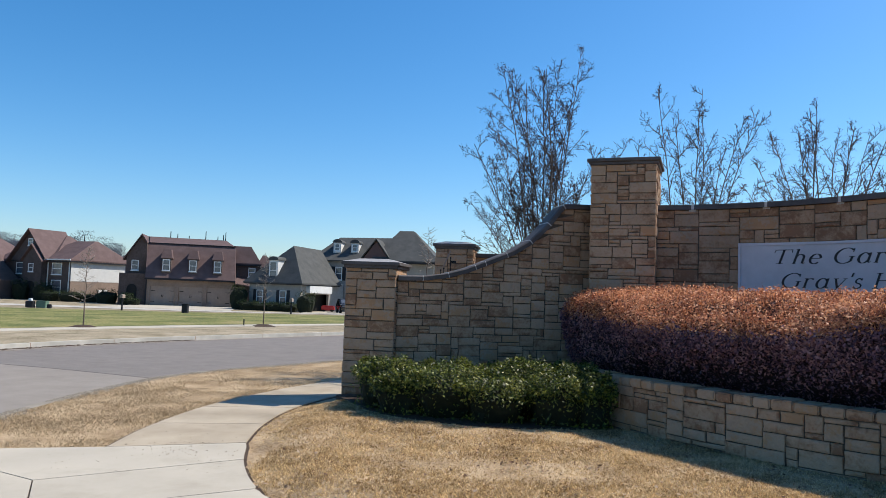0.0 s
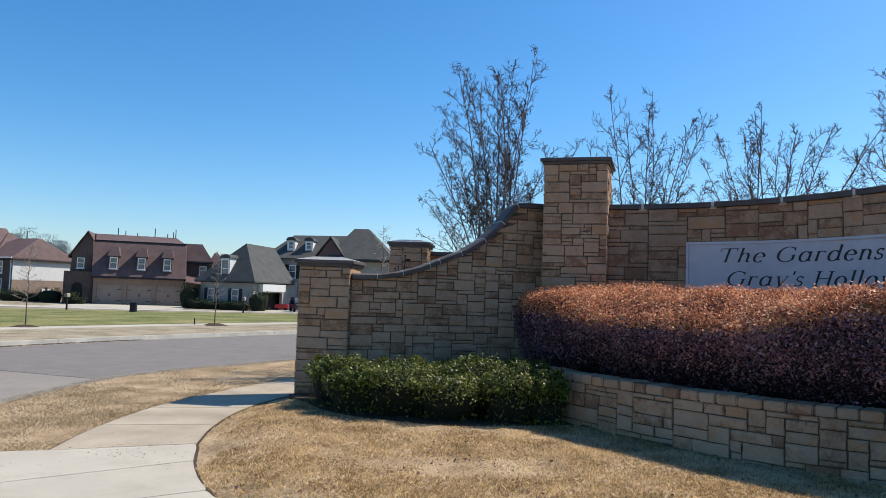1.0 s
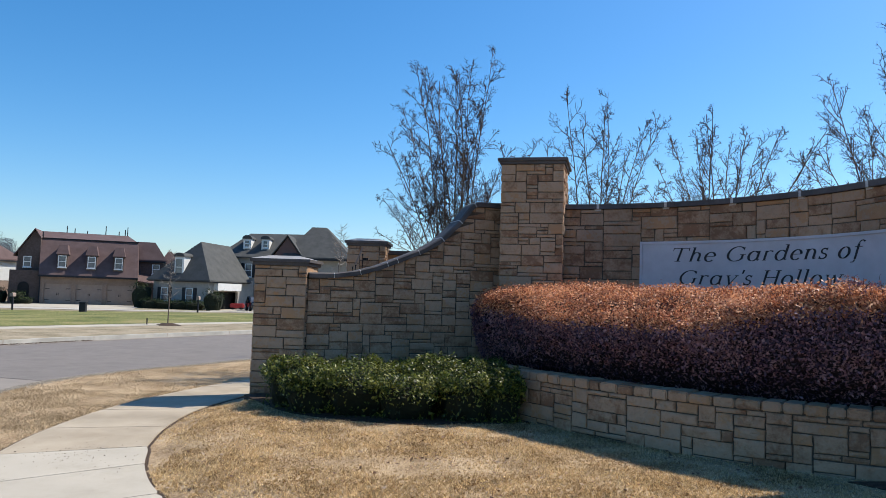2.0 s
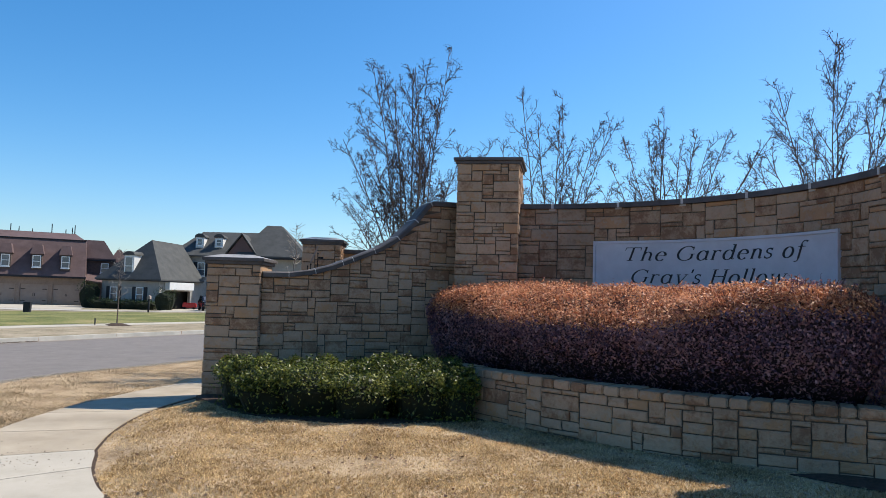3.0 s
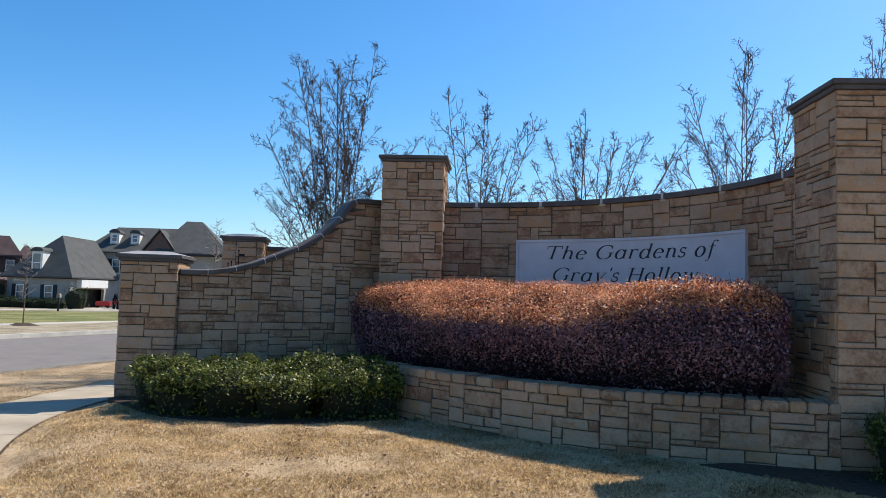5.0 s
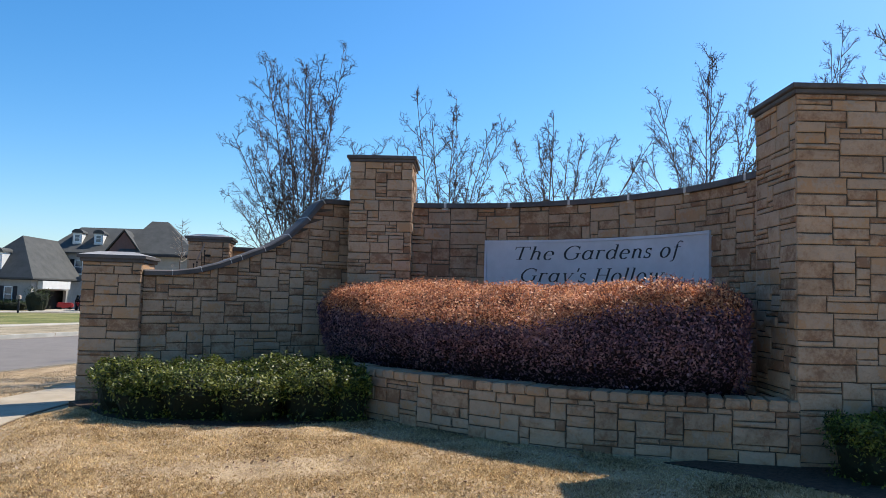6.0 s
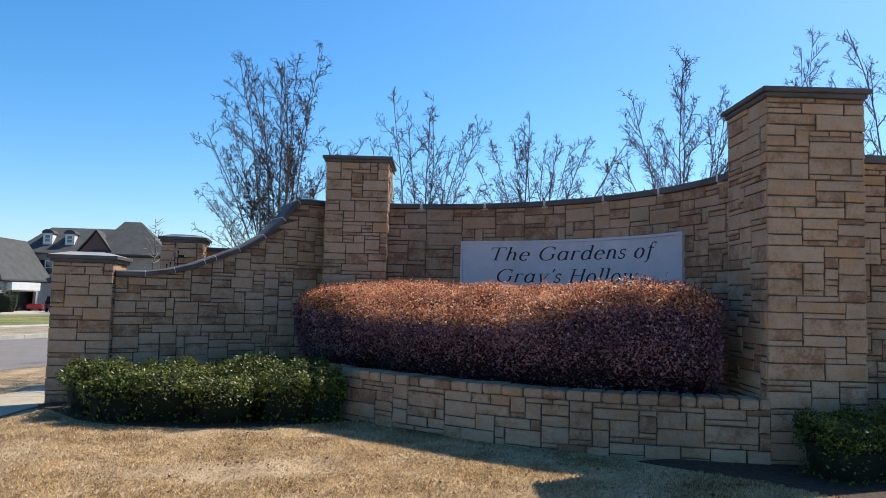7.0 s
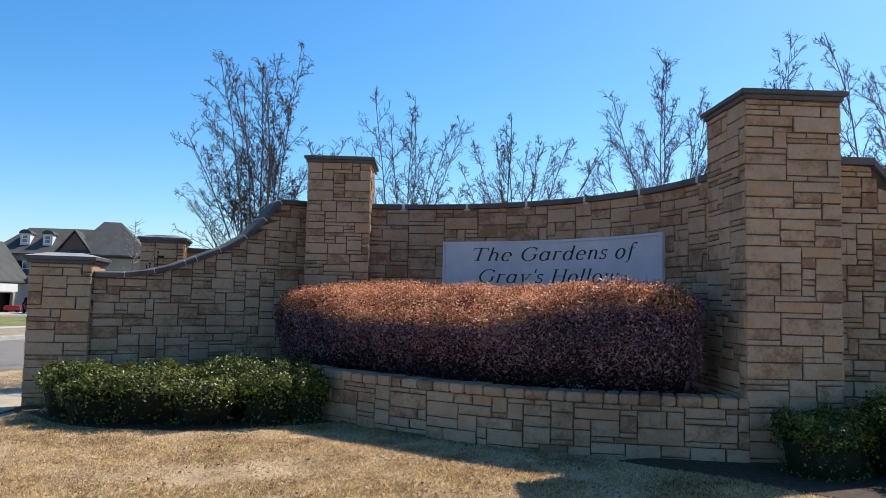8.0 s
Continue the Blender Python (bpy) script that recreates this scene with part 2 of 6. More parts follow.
lb = bmesh.new()
lb.faces.new([lb.verts.new((*q, 0)) for q in near_pts])
for axis, cutsat in ((0, [v * 0.25 for v in range(-14, 9)] + [4, 7, 12, 20, 35]), (1, [v * 0.3 for v in range(9, 62)] + [-10, 0, 20, 23, 27, 33])):
    for c in cutsat:
        co = (c, 0, 0) if axis == 0 else (0, c, 0)
        bmesh.ops.bisect_plane(lb, geom=lb.verts[:] + lb.edges[:] + lb.faces[:], plane_co=co, plane_no=(1, 0, 0) if axis == 0 else (0, 1, 0))
for v in lb.verts:
    v.co.z = lawn_z(v.co.x, v.co.y)
bmesh.ops.recalc_face_normals(lb, faces=lb.faces[:])
if sum(f.normal.z for f in lb.faces) < 0:
    bmesh.ops.reverse_faces(lb, faces=lb.faces[:])
rim = [e for e in lb.edges if e.is_boundary]
for v in [g for g in bmesh.ops.extrude_edge_only(lb, edges=rim)["geom"] if isinstance(g, bmesh.types.BMVert)]:
    v.co.z = LOW - 0.22
lawn = part("lawn", lb, None, "", DRY)
tagged(lawn, "short dry tan dormant lawn with worn pale patches", "lawn", kind="structure")
OLD_KERB = mat("old_kerb", [(0.22, 0.19, 0.15), (0.31, 0.275, 0.225)], scale=5, bump=0.5, stain=0.3)
kerb = part("kerb_near", data_mesh("kerb", *strip(near_kerb, offset(near_kerb, -0.15), LOW - 0.2, LOW + 0.006), OLD_KERB))
tagged(kerb, "weathered concrete kerb along the near verge", "kerb", kind="structure")
kerb2 = part("kerb_far", data_mesh("kerb", *strip(offset(far_kerb, 0.16), far_kerb, LOW - 0.2, LOW + 0.025), KERB))
tagged(kerb2, "pale concrete kerb along the far side of the road", "kerb", kind="structure")
gut2 = part("gutter_far", data_mesh("gutter", *strip(far_kerb, offset(far_kerb, -0.32), LOW - 0.2, LOW - 0.108), ASPHALT_PALE))
tagged(gut2, "worn grey gutter strip along the far kerb", "gutter", kind="structure")
verge = part("verge_far", data_mesh("verge", *strip(offset(far_kerb, 3.0), offset(far_kerb, 0.16), LOW - 0.2, LOW + 0.012), VERGE))
tagged(verge, "dry tan grass verge between kerb and footpath", "verge", kind="structure")
walk_far = part("pavement_far", data_mesh("pavement", *strip(offset(far_kerb, 6.3), offset(far_kerb, 5.0), LOW - 0.15, LOW + 0.03), CONCRETE))
tagged(walk_far, "pale concrete footpath across the road", "pavement", kind="structure")
# road
road_pts = [(p.x, p.y) for p in near_kerb] + [(p.x, p.y) for p in reversed(far_kerb)]
road = part("road", data_mesh("road", *flat_slab(road_pts, LOW - 0.22, LOW - 0.12), ASPHALT))
tagged(road, "grey asphalt road curving past the entrance", "road", kind="structure")

patch = part("road_patch", data_mesh("road_patch", *flat_slab(wide([(-5.1, 13.9), (-5.4, 11.2), (-5.46, 9.0), (-5.5, 2.0), (-12.3, 2.0), (-10.8, 15.9), (-8.5, 15.15), (-7.4, 14.75), (-6.35, 14.3)])[::-1], LOW - 0.13, LOW - 0.1165), ASPHALT_PALE))
tagged(patch, "older paler asphalt of the side street", "road", kind="structure")
seam = smooth_line(wide([(-5.0, 13.75), (-6.35, 14.3), (-7.4, 14.75), (-8.5, 15.15), (-10.8, 15.9)]), 0.2)
tagged(part("seam", data_mesh("seam", *strip(offset(seam, 0.011), offset(seam, -0.011), LOW - 0.125, LOW - 0.1135), TAR)), "dark tar seam between two asphalt surfaces", "seam", kind="structure")

tar = part("tar_repair", data_mesh("tar_repair", *flat_slab(wide([(-5.47, 9.3), (-5.7, 9.8), (-5.68, 10.4), (-5.5, 11.2), (-5.42, 11.2), (-5.45, 10.0)])[::-1], LOW - 0.12, LOW - 0.112), TAR))
tagged(tar, "dark tar repair at the road's edge", "road", kind="structure")

# kerb joints, grit and worn edges
rk = random.Random(44)
RUST = mat("rust_stain", [(0.20, 0.10, 0.05), (0.28, 0.15, 0.08)], scale=9)
for k in range(4, len(far_kerb) - 4, 3):
    p, t = far_kerb[k], (far_kerb[k + 1] - far_kerb[k]).normalized()
    if 10 < p.y < 48:
        part("joint", block(-0.007, 0.007, -0.004, 0.15, LOW - 0.1, LOW + 0.028, 0, pose(p.x, p.y, 0, 0, 0, math.degrees(math.atan2(t.y, t.x)))), kerb2, "rusty brown joint", RUST)
gp, gn = [], []
for p, t in [(near_kerb[i], (near_kerb[i + 1] - near_kerb[i]).normalized()) for i in range(len(near_kerb) - 1)]:
    if 5 < p.y < 30:
        for _ in range(260):
            q = p + t * rk.uniform(0, 0.6) + Vector((-t.y, t.x, 0)) * (rk.gauss(-0.08, 0.12))
            gp.append((q.x, q.y, LOW - 0.112 if q.x * -t.y + q.y * t.x > p.x * -t.y + p.y * t.x else LOW + 0.005))
            gn.append((0, 0, 1))
grit_v, grit_f = [], []
for (x, y, z) in gp:
    r, k = rk.uniform(0.006, 0.016), len(grit_v)
    grit_v += [(x + r, y, z), (x, y + r, z), (x - r, y, z), (x, y - r, z), (x + rk.uniform(-r, r) * 0.4, y, z + r)]
    grit_f += [(k, k + 1, k + 4), (k + 1, k + 2, k + 4), (k + 2, k + 3, k + 4), (k + 3, k, k + 4)]
grit = part("grit", data_mesh("grit", grit_v, grit_f, mat("pale_grit", [(0.17, 0.14, 0.105), (0.28, 0.24, 0.185), (0.38, 0.335, 0.27)], by_piece=0.8, bump=0)))
tagged(grit, "pale loose grit along the worn near kerb", "gravel", kind="stuff")
dp = []
for i in range(len(far_kerb) - 1):
    p, t = far_kerb[i], (far_kerb[i + 1] - far_kerb[i]).normalized()
    if 12 < p.y < 26:
        for _ in range(60):
            dp.append(p + t * rk.uniform(0, 1.0) - Vector((-t.y, t.x, 0)) * abs(rk.gauss(0.03, 0.10)))
dv, df = [], []
for q in dp:
    r, k, z = rk.uniform(0.012, 0.04), len(dv), LOW - 0.107
    dv += [(q.x + r, q.y, z), (q.x, q.y + r, z), (q.x - r, q.y, z), (q.x, q.y - r, z), (q.x, q.y, z + r * 0.8)]
    df += [(k, k + 1, k + 4), (k + 1, k + 2, k + 4), (k + 2, k + 3, k + 4), (k + 3, k, k + 4)]
tagged(part("gutter_debris", data_mesh("gutter_debris", dv, df, MULCH)), "dark leaf debris lying in the far gutter", "debris", kind="stuff")

# ---- the stone entrance wall ----
def ashlar(width, height, rng, cw=0.062, ch=0.060):
    """Random coursed stones over width x height: (s0, s1, z0, z1)."""
    nx, nz = max(2, round(width / cw)), max(1, round(height / ch))
    cw, ch = width / nx, height / nz
    full = [[False] * nx for _ in range(nz)]
    out = []
    for j in range(nz):
        for i in range(nx):
            if full[j][i]:
                continue
            free = 0
            while i + free < nx and not full[j][i + free]:
                free += 1
            h = min(rng.choice((1, 1, 1, 2, 2, 2, 3, 3, 3)), nz - j)
            lo = (3, 4, 4, 5)[h - 1]
            w = min(free, rng.randint(lo, (7, 7, 8, 8)[h - 1]))
            if free - w < 2:
                w = free if free <= 10 else free - 3
            while h > 1 and any(full[j + k][i + q] for k in range(h) for q in range(w)):
                h -= 1
            for k in range(h):
                for q in range(w):
                    full[j + k][i + q] = True
            out.append((i * cw, (i + w) * cw, j * ch, (j + h) * ch))
    return out


def stone_mesh(quad, put, depth, rng, joint=0.0036, chamfer=0.007):
    """One rock-faced stone. quad: four (s, z) corners anticlockwise from the lower left; put(s, d, z) lays them into the world."""
    cs, cz = sum(q[0] for q in quad) / 4, sum(q[1] for q in quad) / 4
    ring = []
    for k in range(4):
        (s0, z0), (s1, z1) = quad[k], quad[(k + 1) % 4]
        w = rng.uniform(0.35, 0.65)
        ring += [(s0, z0), (s0 + (s1 - s0) * w, z0 + (z1 - z0) * w)]
    d1 = depth + rng.uniform(-0.011, 0.011)
    lean = [rng.uniform(-0.005, 0.004) for _ in range(8)]
    jit = [(rng.uniform(-0.002, 0.008), rng.uniform(-0.002, 0.0065)) for _ in range(8)]
    v = []
    for level, (inset, d) in enumerate(((joint, -0.01), (joint, d1 - chamfer), (joint + chamfer, d1))):
        for k, (s, z) in enumerate(ring):
            a, b = inset + jit[k][0], inset + jit[k][1]
            ds = 0 if abs(s - cs) < 0.02 else a if s < cs else -a
            dz = 0 if abs(z - cz) < 0.012 else b if z < cz else -b
            v.append(put(s + ds, d + (lean[k] if level else 0), z + dz))
    v.append(put(cs + rng.uniform(-0.02, 0.02), d1 + rng.uniform(-0.002, 0.011), cz))
    f = [(16 + k, 16 + (k + 1) % 8, 24) for k in range(8)]
    for k in range(8):
        n = (k + 1) % 8
        f += [(k, n, 8 + n, 8 + k), (8 + k, 8 + n, 16 + n, 16 + k)]
    return v, f


def lay(parent, quads, put, depth, rng, joined=False, name="stone", label="", material=None):
    """Lays stones, each a part of its own, or joined into one mesh."""
    if joined:
        vv, ff = [], []
        for q in quads:
            v, f = stone_mesh(q, put, depth, rng)
            ff += [tuple(i + len(vv) for i in g) for g in f]
            vv += v
        ob = part("stonework", data_mesh("stonework", vv, ff, material or STONE), parent)
        tagged(ob, kind="stuff")
        return
    for q in quads:
        v, f = stone_mesh(q, put, depth, rng)
        part(name, data_mesh(name, v, f, material or STONE), parent, label)


def rects(width, height, rng, **kw):
    return [((a, c), (b, c), (b, d), (a, d)) for a, b, c, d in ashlar(width, height, rng, **kw)]


def stone_pillar(label, centre, turn, half, height, seed, cap_over=0.06, faces="flr", cw=0.064, top=None):
    """A square pillar of coursed stone under a stepped coping. turn: the degrees by which its front is turned from facing -y."""
    rng = random.Random(seed)
    p = thing("stone_pillar", label, "pillar", "stone pillars of the entrance wall", at=(*centre, 0), turn=turn)
    part("core", block(-half + 0.018, half - 0.018, -half + 0.018, half - 0.018, -0.15, height, 0.0), p, "recessed grey mortar", MORTAR)
    h = half
    sides = {
        "f": (2 * h, lambda s, d, z: (-h + s, -h + 0.03 - d, z)),
        "b": (2 * h, lambda s, d, z: (h - s, h - 0.03 + d, z)),
        "l": (2 * h - 0.06, lambda s, d, z: (-h + 0.03 - d, h - 0.03 - s, z)),
        "r": (2 * h - 0.06, lambda s, d, z: (h - 0.03 + d, -h + 0.03 + s, z)),
    }
    for k, (w, put) in sides.items():
        lay(p, rects(w, height + 0.13, rng, cw=cw), lambda s, d, z: put(s, d, z - 0.13), 0.03, rng, joined=k not in faces)
    cap = bmesh.new()
    o = half + cap_over
    box(cap, -o + 0.035, o - 0.035, -o + 0.035, o - 0.035, height, height + 0.05)
    box(cap, -o, o, -o, o, height + 0.05, height + 0.105)
    bmesh.ops.bevel(cap, geom=cap.edges[:], offset=0.008, segments=2, affect="EDGES")
    part("coping", cap, p, "dark weathered coping slab", COPING)
    # sloped top; two pillars get the paler colour that imitates sunlight
    peak = bmesh.new()
    bmesh.ops.create_cone(peak, cap_ends=True, segments=4, radius1=o * 1.39, radius2=o * 0.7, depth=0.06, matrix=pose(0, 0, height + 0.134, 0, 0, 45))
    part("coping_top", peak, p, "sloped weathered coping top", top or COPING)
    return p


LEFT_C, RIGHT_C = (3.13, 12.46), (6.72, 6.35)
stone_pillar("tall tan sandstone pillar with a dark coping slab", LEFT_C, -20.0, 0.535, 3.93, 11, faces="fr")
stone_pillar("tall tan sandstone pillar beside the low planter wall", RIGHT_C, -19.5, 0.535, 3.93, 12, faces="fl", cw=0.078)
stone_pillar("short tan sandstone pillar at the wall's end by the footpath", (-1.09, 12.30), -10.0, 0.425, 2.055, 13, 0.065, faces="flr", top=COPING_SUNLIT)

# the curved wall that carries the sign: an arc seen from inside
ARC_C, ARC_R = Vector((2.161, 8.270)), 4.684
ARC_A, ARC_B = radians(70.0), radians(-12.0)
WALL_Z = 3.27


def arc_place(angle, r, z):
    """A place on the curved wall, which bends in a little to meet the tall pillar."""
    k = ease(radians(55), radians(69), angle)
    r -= 0.52 * k
    return (ARC_C.x + r * math.cos(angle), ARC_C.y + r * math.sin(angle), EYE + (z - EYE) * (1 - 0.040 * k))


def on_arc(angle, d, z):
    return arc_place(angle, ARC_R - d, z)


def arc_solid(a0, a1, r0, r1, z0, z1, steps):
    """A piece of the curved wall between two angles, radii and heights."""
    v, f = [], []
    for i in range(steps + 1):
        a = a0 + (a1 - a0) * i / steps
        v += [arc_place(a, r, z) for r, z in ((r0, z0), (r1, z0), (r1, z1), (r0, z1))]
    for i in range(steps):
        for k in range(4):
            n = (k + 1) % 4
            f.append((4 * i + k, 4 * i + n, 4 * i + 4 + n, 4 * i + 4 + k))
    f += [(3, 2, 1, 0), (4 * steps, 4 * steps + 1, 4 * steps + 2, 4 * steps + 3)]
    return v, f


rng = random.Random(21)
sign_wall = thing("sign_wall", "curved tan sandstone wall carrying the entrance sign", "wall", kind="structure")
part("core", data_mesh("core", *arc_solid(ARC_A, ARC_B, ARC_R - 0.012, ARC_R + 0.36, -0.1, WALL_Z, 48), MORTAR), sign_wall, "recessed grey mortar")
length = (ARC_A - ARC_B) * ARC_R
SG_A, SG_B, SG_T, SG_Z = radians(53.85), radians(0.85), 2.685, 1.62
quads = []
for a, b, c, d in ashlar(length, WALL_Z - 1.3, rng, 0.078, 0.072):
    c, d = c + 1.3, d + 1.3
    a0, b0 = ARC_A - a / ARC_R, ARC_A - b / ARC_R
    if a0 < SG_A and b0 > SG_B and c > SG_Z and d < SG_T:
        continue
    quads.append(((a, c), (b, c), (b, d), (a, d)))
lay(sign_wall, quads, lambda s, d, z: on_arc(ARC_A - s / ARC_R, d, z), 0.03, rng)
lay(sign_wall, rects(length, 1.3, rng), lambda s, d, z: on_arc(ARC_A - s / ARC_R, d, z), 0.03, rng, joined=True)
JOINTS = [-8.8, 6.9, 20.6, 34.6, 48.5, 62.5]
edges = [ARC_B] + [radians(j) for j in JOINTS if j > -11] + [ARC_A]
for a, b in zip(edges, edges[1:]):
    part("coping", data_mesh("coping", *arc_solid(a + 0.001, b - 0.001, ARC_R - 0.085, ARC_R + 0.42, WALL_Z, WALL_Z + 0.085, 12), COPING), sign_wall, "dark weathered coping stone")
for j in JOINTS:
    part("joint", data_mesh("joint", *arc_solid(radians(j) - 0.0045, radians(j) + 0.0045, ARC_R - 0.09, ARC_R + 0.42, WALL_Z - 0.004, WALL_Z + 0.0865, 1), SEALANT), sign_wall, "pale sealant joint with drips")
    part("joint", data_mesh("joint", *arc_solid(radians(j) - 0.010, radians(j) + 0.013, ARC_R - 0.046, ARC_R - 0.02, WALL_Z - 0.03, WALL_Z, 2), SEALANT), sign_wall, "pale sealant joint with drips")

# the sign
sign = thing("entrance_sign", "pale limestone entrance sign with dark italic lettering", "sign")
part("panel", data_mesh("panel", *arc_solid(SG_A - 0.006, SG_B + 0.006, ARC_R - 0.055, ARC_R + 0.05, SG_Z + 0.03, SG_T - 0.03, 40), SIGN), sign)
for a0, a1, z0, z1 in ((SG_A, SG_B, SG_T - 0.042, SG_T), (SG_A, SG_B, SG_Z, SG_Z + 0.042), (SG_A, SG_A - 0.0085, SG_Z + 0.042, SG_T - 0.042), (SG_B + 0.0085, SG_B, SG_Z + 0.042, SG_T - 0.042)):
    part("frame", data_mesh("frame", *arc_solid(a0, a1, ARC_R - 0.078, ARC_R + 0.02, z0, z1, 40 if abs(a0 - a1) > 0.1 else 2), SIGN), sign, "raised plain border")


def bow(cx, cy, rx, ry, a0, a1, n=16):
    """Points of an oval's arc, in degrees."""
    return [(cx + rx * math.cos(radians(a0 + (a1 - a0) * i / n)), cy + ry * math.sin(radians(a0 + (a1 - a0) * i / n))) for i in range(n + 1)]


def foot(x, y, half=0.085):
    return ([(x - half, y), (x + half, y)], 0.026)


def glyph(ch):
    """A roman letter as pen strokes: (points, width), width 0 for a pen that is broad downwards and fine across."""
    stem = lambda x, y0, y1: ([(x, y0), (x, y1)], 0.078)
    if ch == "T":
        return [stem(0.30, 0, 0.66), ([(0.0, 0.668), (0.60, 0.668)], 0.034), ([(0.012, 0.665), (0.0, 0.53)], 0.026), ([(0.588, 0.665), (0.60, 0.53)], 0.026), foot(0.30, 0.013, 0.11)]
    if ch == "H":
        return [stem(0.10, 0, 0.68), stem(0.54, 0, 0.68), ([(0.10, 0.35), (0.54, 0.35)], 0.034), foot(0.10, 0.013, 0.10), foot(0.54, 0.013, 0.10), foot(0.10, 0.667, 0.10), foot(0.54, 0.667, 0.10)]
    if ch == "G":
        return [(bow(0.35, 0.34, 0.315, 0.345, 48, 322, 26), 0), stem(0.585, 0.10, 0.31), foot(0.585, 0.305, 0.10), ([(0.575, 0.66), (0.575, 0.50)], 0.028)]
    if ch in "hn":
        top = 0.70 if ch == "h" else 0.45
        return [stem(0.09, 0, top), (bow(0.225, 0.28, 0.135, 0.165, 175, 10), 0), stem(0.36, 0.02, 0.31), foot(0.06, top - 0.014, 0.05), foot(0.09, 0.012, 0.06), ([(0.36, 0.03), (0.40, 0.012), (0.45, 0.05)], 0.03)]
    if ch == "r":
        return [stem(0.09, 0, 0.45), (bow(0.23, 0.29, 0.14, 0.15, 170, 60), 0.034), ([(0.28, 0.425), (0.33, 0.40)], 0.062), foot(0.06, 0.436, 0.05), foot(0.09, 0.012, 0.07)]
    if ch == "e":
        return [(bow(0.195, 0.22, 0.17, 0.228, 8, 318, 22), 0), ([(0.04, 0.245), (0.36, 0.245)], 0.026)]
    if ch in "ad":
        return [(bow(0.195, 0.22, 0.17, 0.228, 40, 325, 22), 0), stem(0.36, 0.03, 0.45 if ch == "a" else 0.70), ([(0.36, 0.04), (0.40, 0.012), (0.45, 0.05)], 0.03)] + ([foot(0.32, 0.688, 0.06)] if ch == "d" else [])
    if ch == "o":
        return [(bow(0.205, 0.22, 0.175, 0.23, 0, 360, 28), 0)]
    if ch == "s":
        return [(bow(0.165, 0.335, 0.10, 0.105, 25, 235, 12) + bow(0.155, 0.115, 0.125, 0.11, 65, -155, 12), 0.05), ([(0.262, 0.46), (0.262, 0.35)], 0.024), ([(0.04, 0.12), (0.04, 0.0)], 0.024)]
    if ch == "f":
        return [([(0.20, 0.56), (0.20, -0.08)], 0.07), (bow(0.31, 0.57, 0.11, 0.115, 175, 45), 0.034), ([(0.37, 0.665), (0.40, 0.63)], 0.06), (bow(0.10, -0.09, 0.10, 0.10, 0, -110), 0.034), ([(0.08, 0.435), (0.36, 0.435)], 0.026)]
    if ch == "l":
        return [stem(0.08, 0.03, 0.70), foot(0.045, 0.688, 0.055), ([(0.08, 0.04), (0.12, 0.012), (0.17, 0.05)], 0.03)]
    if ch == "y":
        return [([(0.06, 0.44), (0.20, 0.02)], 0.07), ([(0.40, 0.44), (0.22, 0.04), (0.10, -0.17), (0.0, -0.19)], 0.03), foot(0.07, 0.438, 0.08), foot(0.39, 0.438, 0.07)]
    if ch == "w":
        return [([(0.06, 0.44), (0.17, 0.0)], 0.07), ([(0.17, 0.0), (0.33, 0.42)], 0.03), ([(0.32, 0.44), (0.43, 0.0)], 0.07), ([(0.43, 0.0), (0.60, 0.44)], 0.03), foot(0.07, 0.438, 0.08), foot(0.60, 0.438, 0.07)]
    return [([(0.05, 0.52), (0.07, 0.70)], 0.06)]


def letters(text, angle0, angle1, base, cap, parent):
    """Sets text in slanted roman letters along the arc from angle0 to angle1, each letter a part."""
    glyphs, x = [], 0.0
    for ch in text:
        if ch == " ":
            x += 0.30
            continue
        co, faces = [], []
        for j, (line, width) in enumerate(glyph(ch)):
            p = [Vector(q) for q in line]
            left, right = [], []
            for i, q in enumerate(p):
                t = (p[min(i + 1, len(p) - 1)] - p[max(i - 1, 0)]).normalized()
                w = (width or 0.03 + 0.056 * abs(t.y) ** 1.5) / 2
                left.append(q + Vector((-t.y, t.x)) * w)
                right.append(q - Vector((-t.y, t.x)) * w)
            b, n = len(co), len(p)
            co += [(q.x, q.y, z) for z in (0.02 + 0.003 * j, -0.02) for q in left + right]
            for i in range(n - 1):
                faces += [(b + i, b + n + i, b + n + i + 1, b + i + 1), (b + i, b + i + 1, b + 2 * n + i + 1, b + 2 * n + i), (b + n + i + 1, b + n + i, b + 3 * n + i, b + 3 * n + i + 1)]
            faces += [(b, b + 2 * n, b + 3 * n, b + n), (b + n - 1, b + 2 * n - 1, b + 4 * n - 1, b + 3 * n - 1)]
        x0, x1 = min(c[0] for c in co), max(c[0] for c in co)
        glyphs.append((co, faces, x - x0))
        x += x1 - x0 + 0.095
    k = (angle0 - angle1) * (ARC_R - 0.055) / (x + 0.08)
    hz = cap / 0.68
    for co, faces, dx in glyphs:
        v = [on_arc(angle0 - (c[0] + 0.27 * c[1] + dx) * k / (ARC_R - 0.055), 0.055 + (0.004 + c[2] * 0.1 if c[2] > 0 else -0.004), base + c[1] * hz) for c in co]
        part("letter", data_mesh("letter", v, faces, LETTER), parent, "dark painted letter")


letters("The Gardens of", radians(47.7), radians(7.5), 2.345, 0.225, sign)
letters("Gray's Hollow", radians(45.9), radians(11.7), 1.968, 0.225, sign)

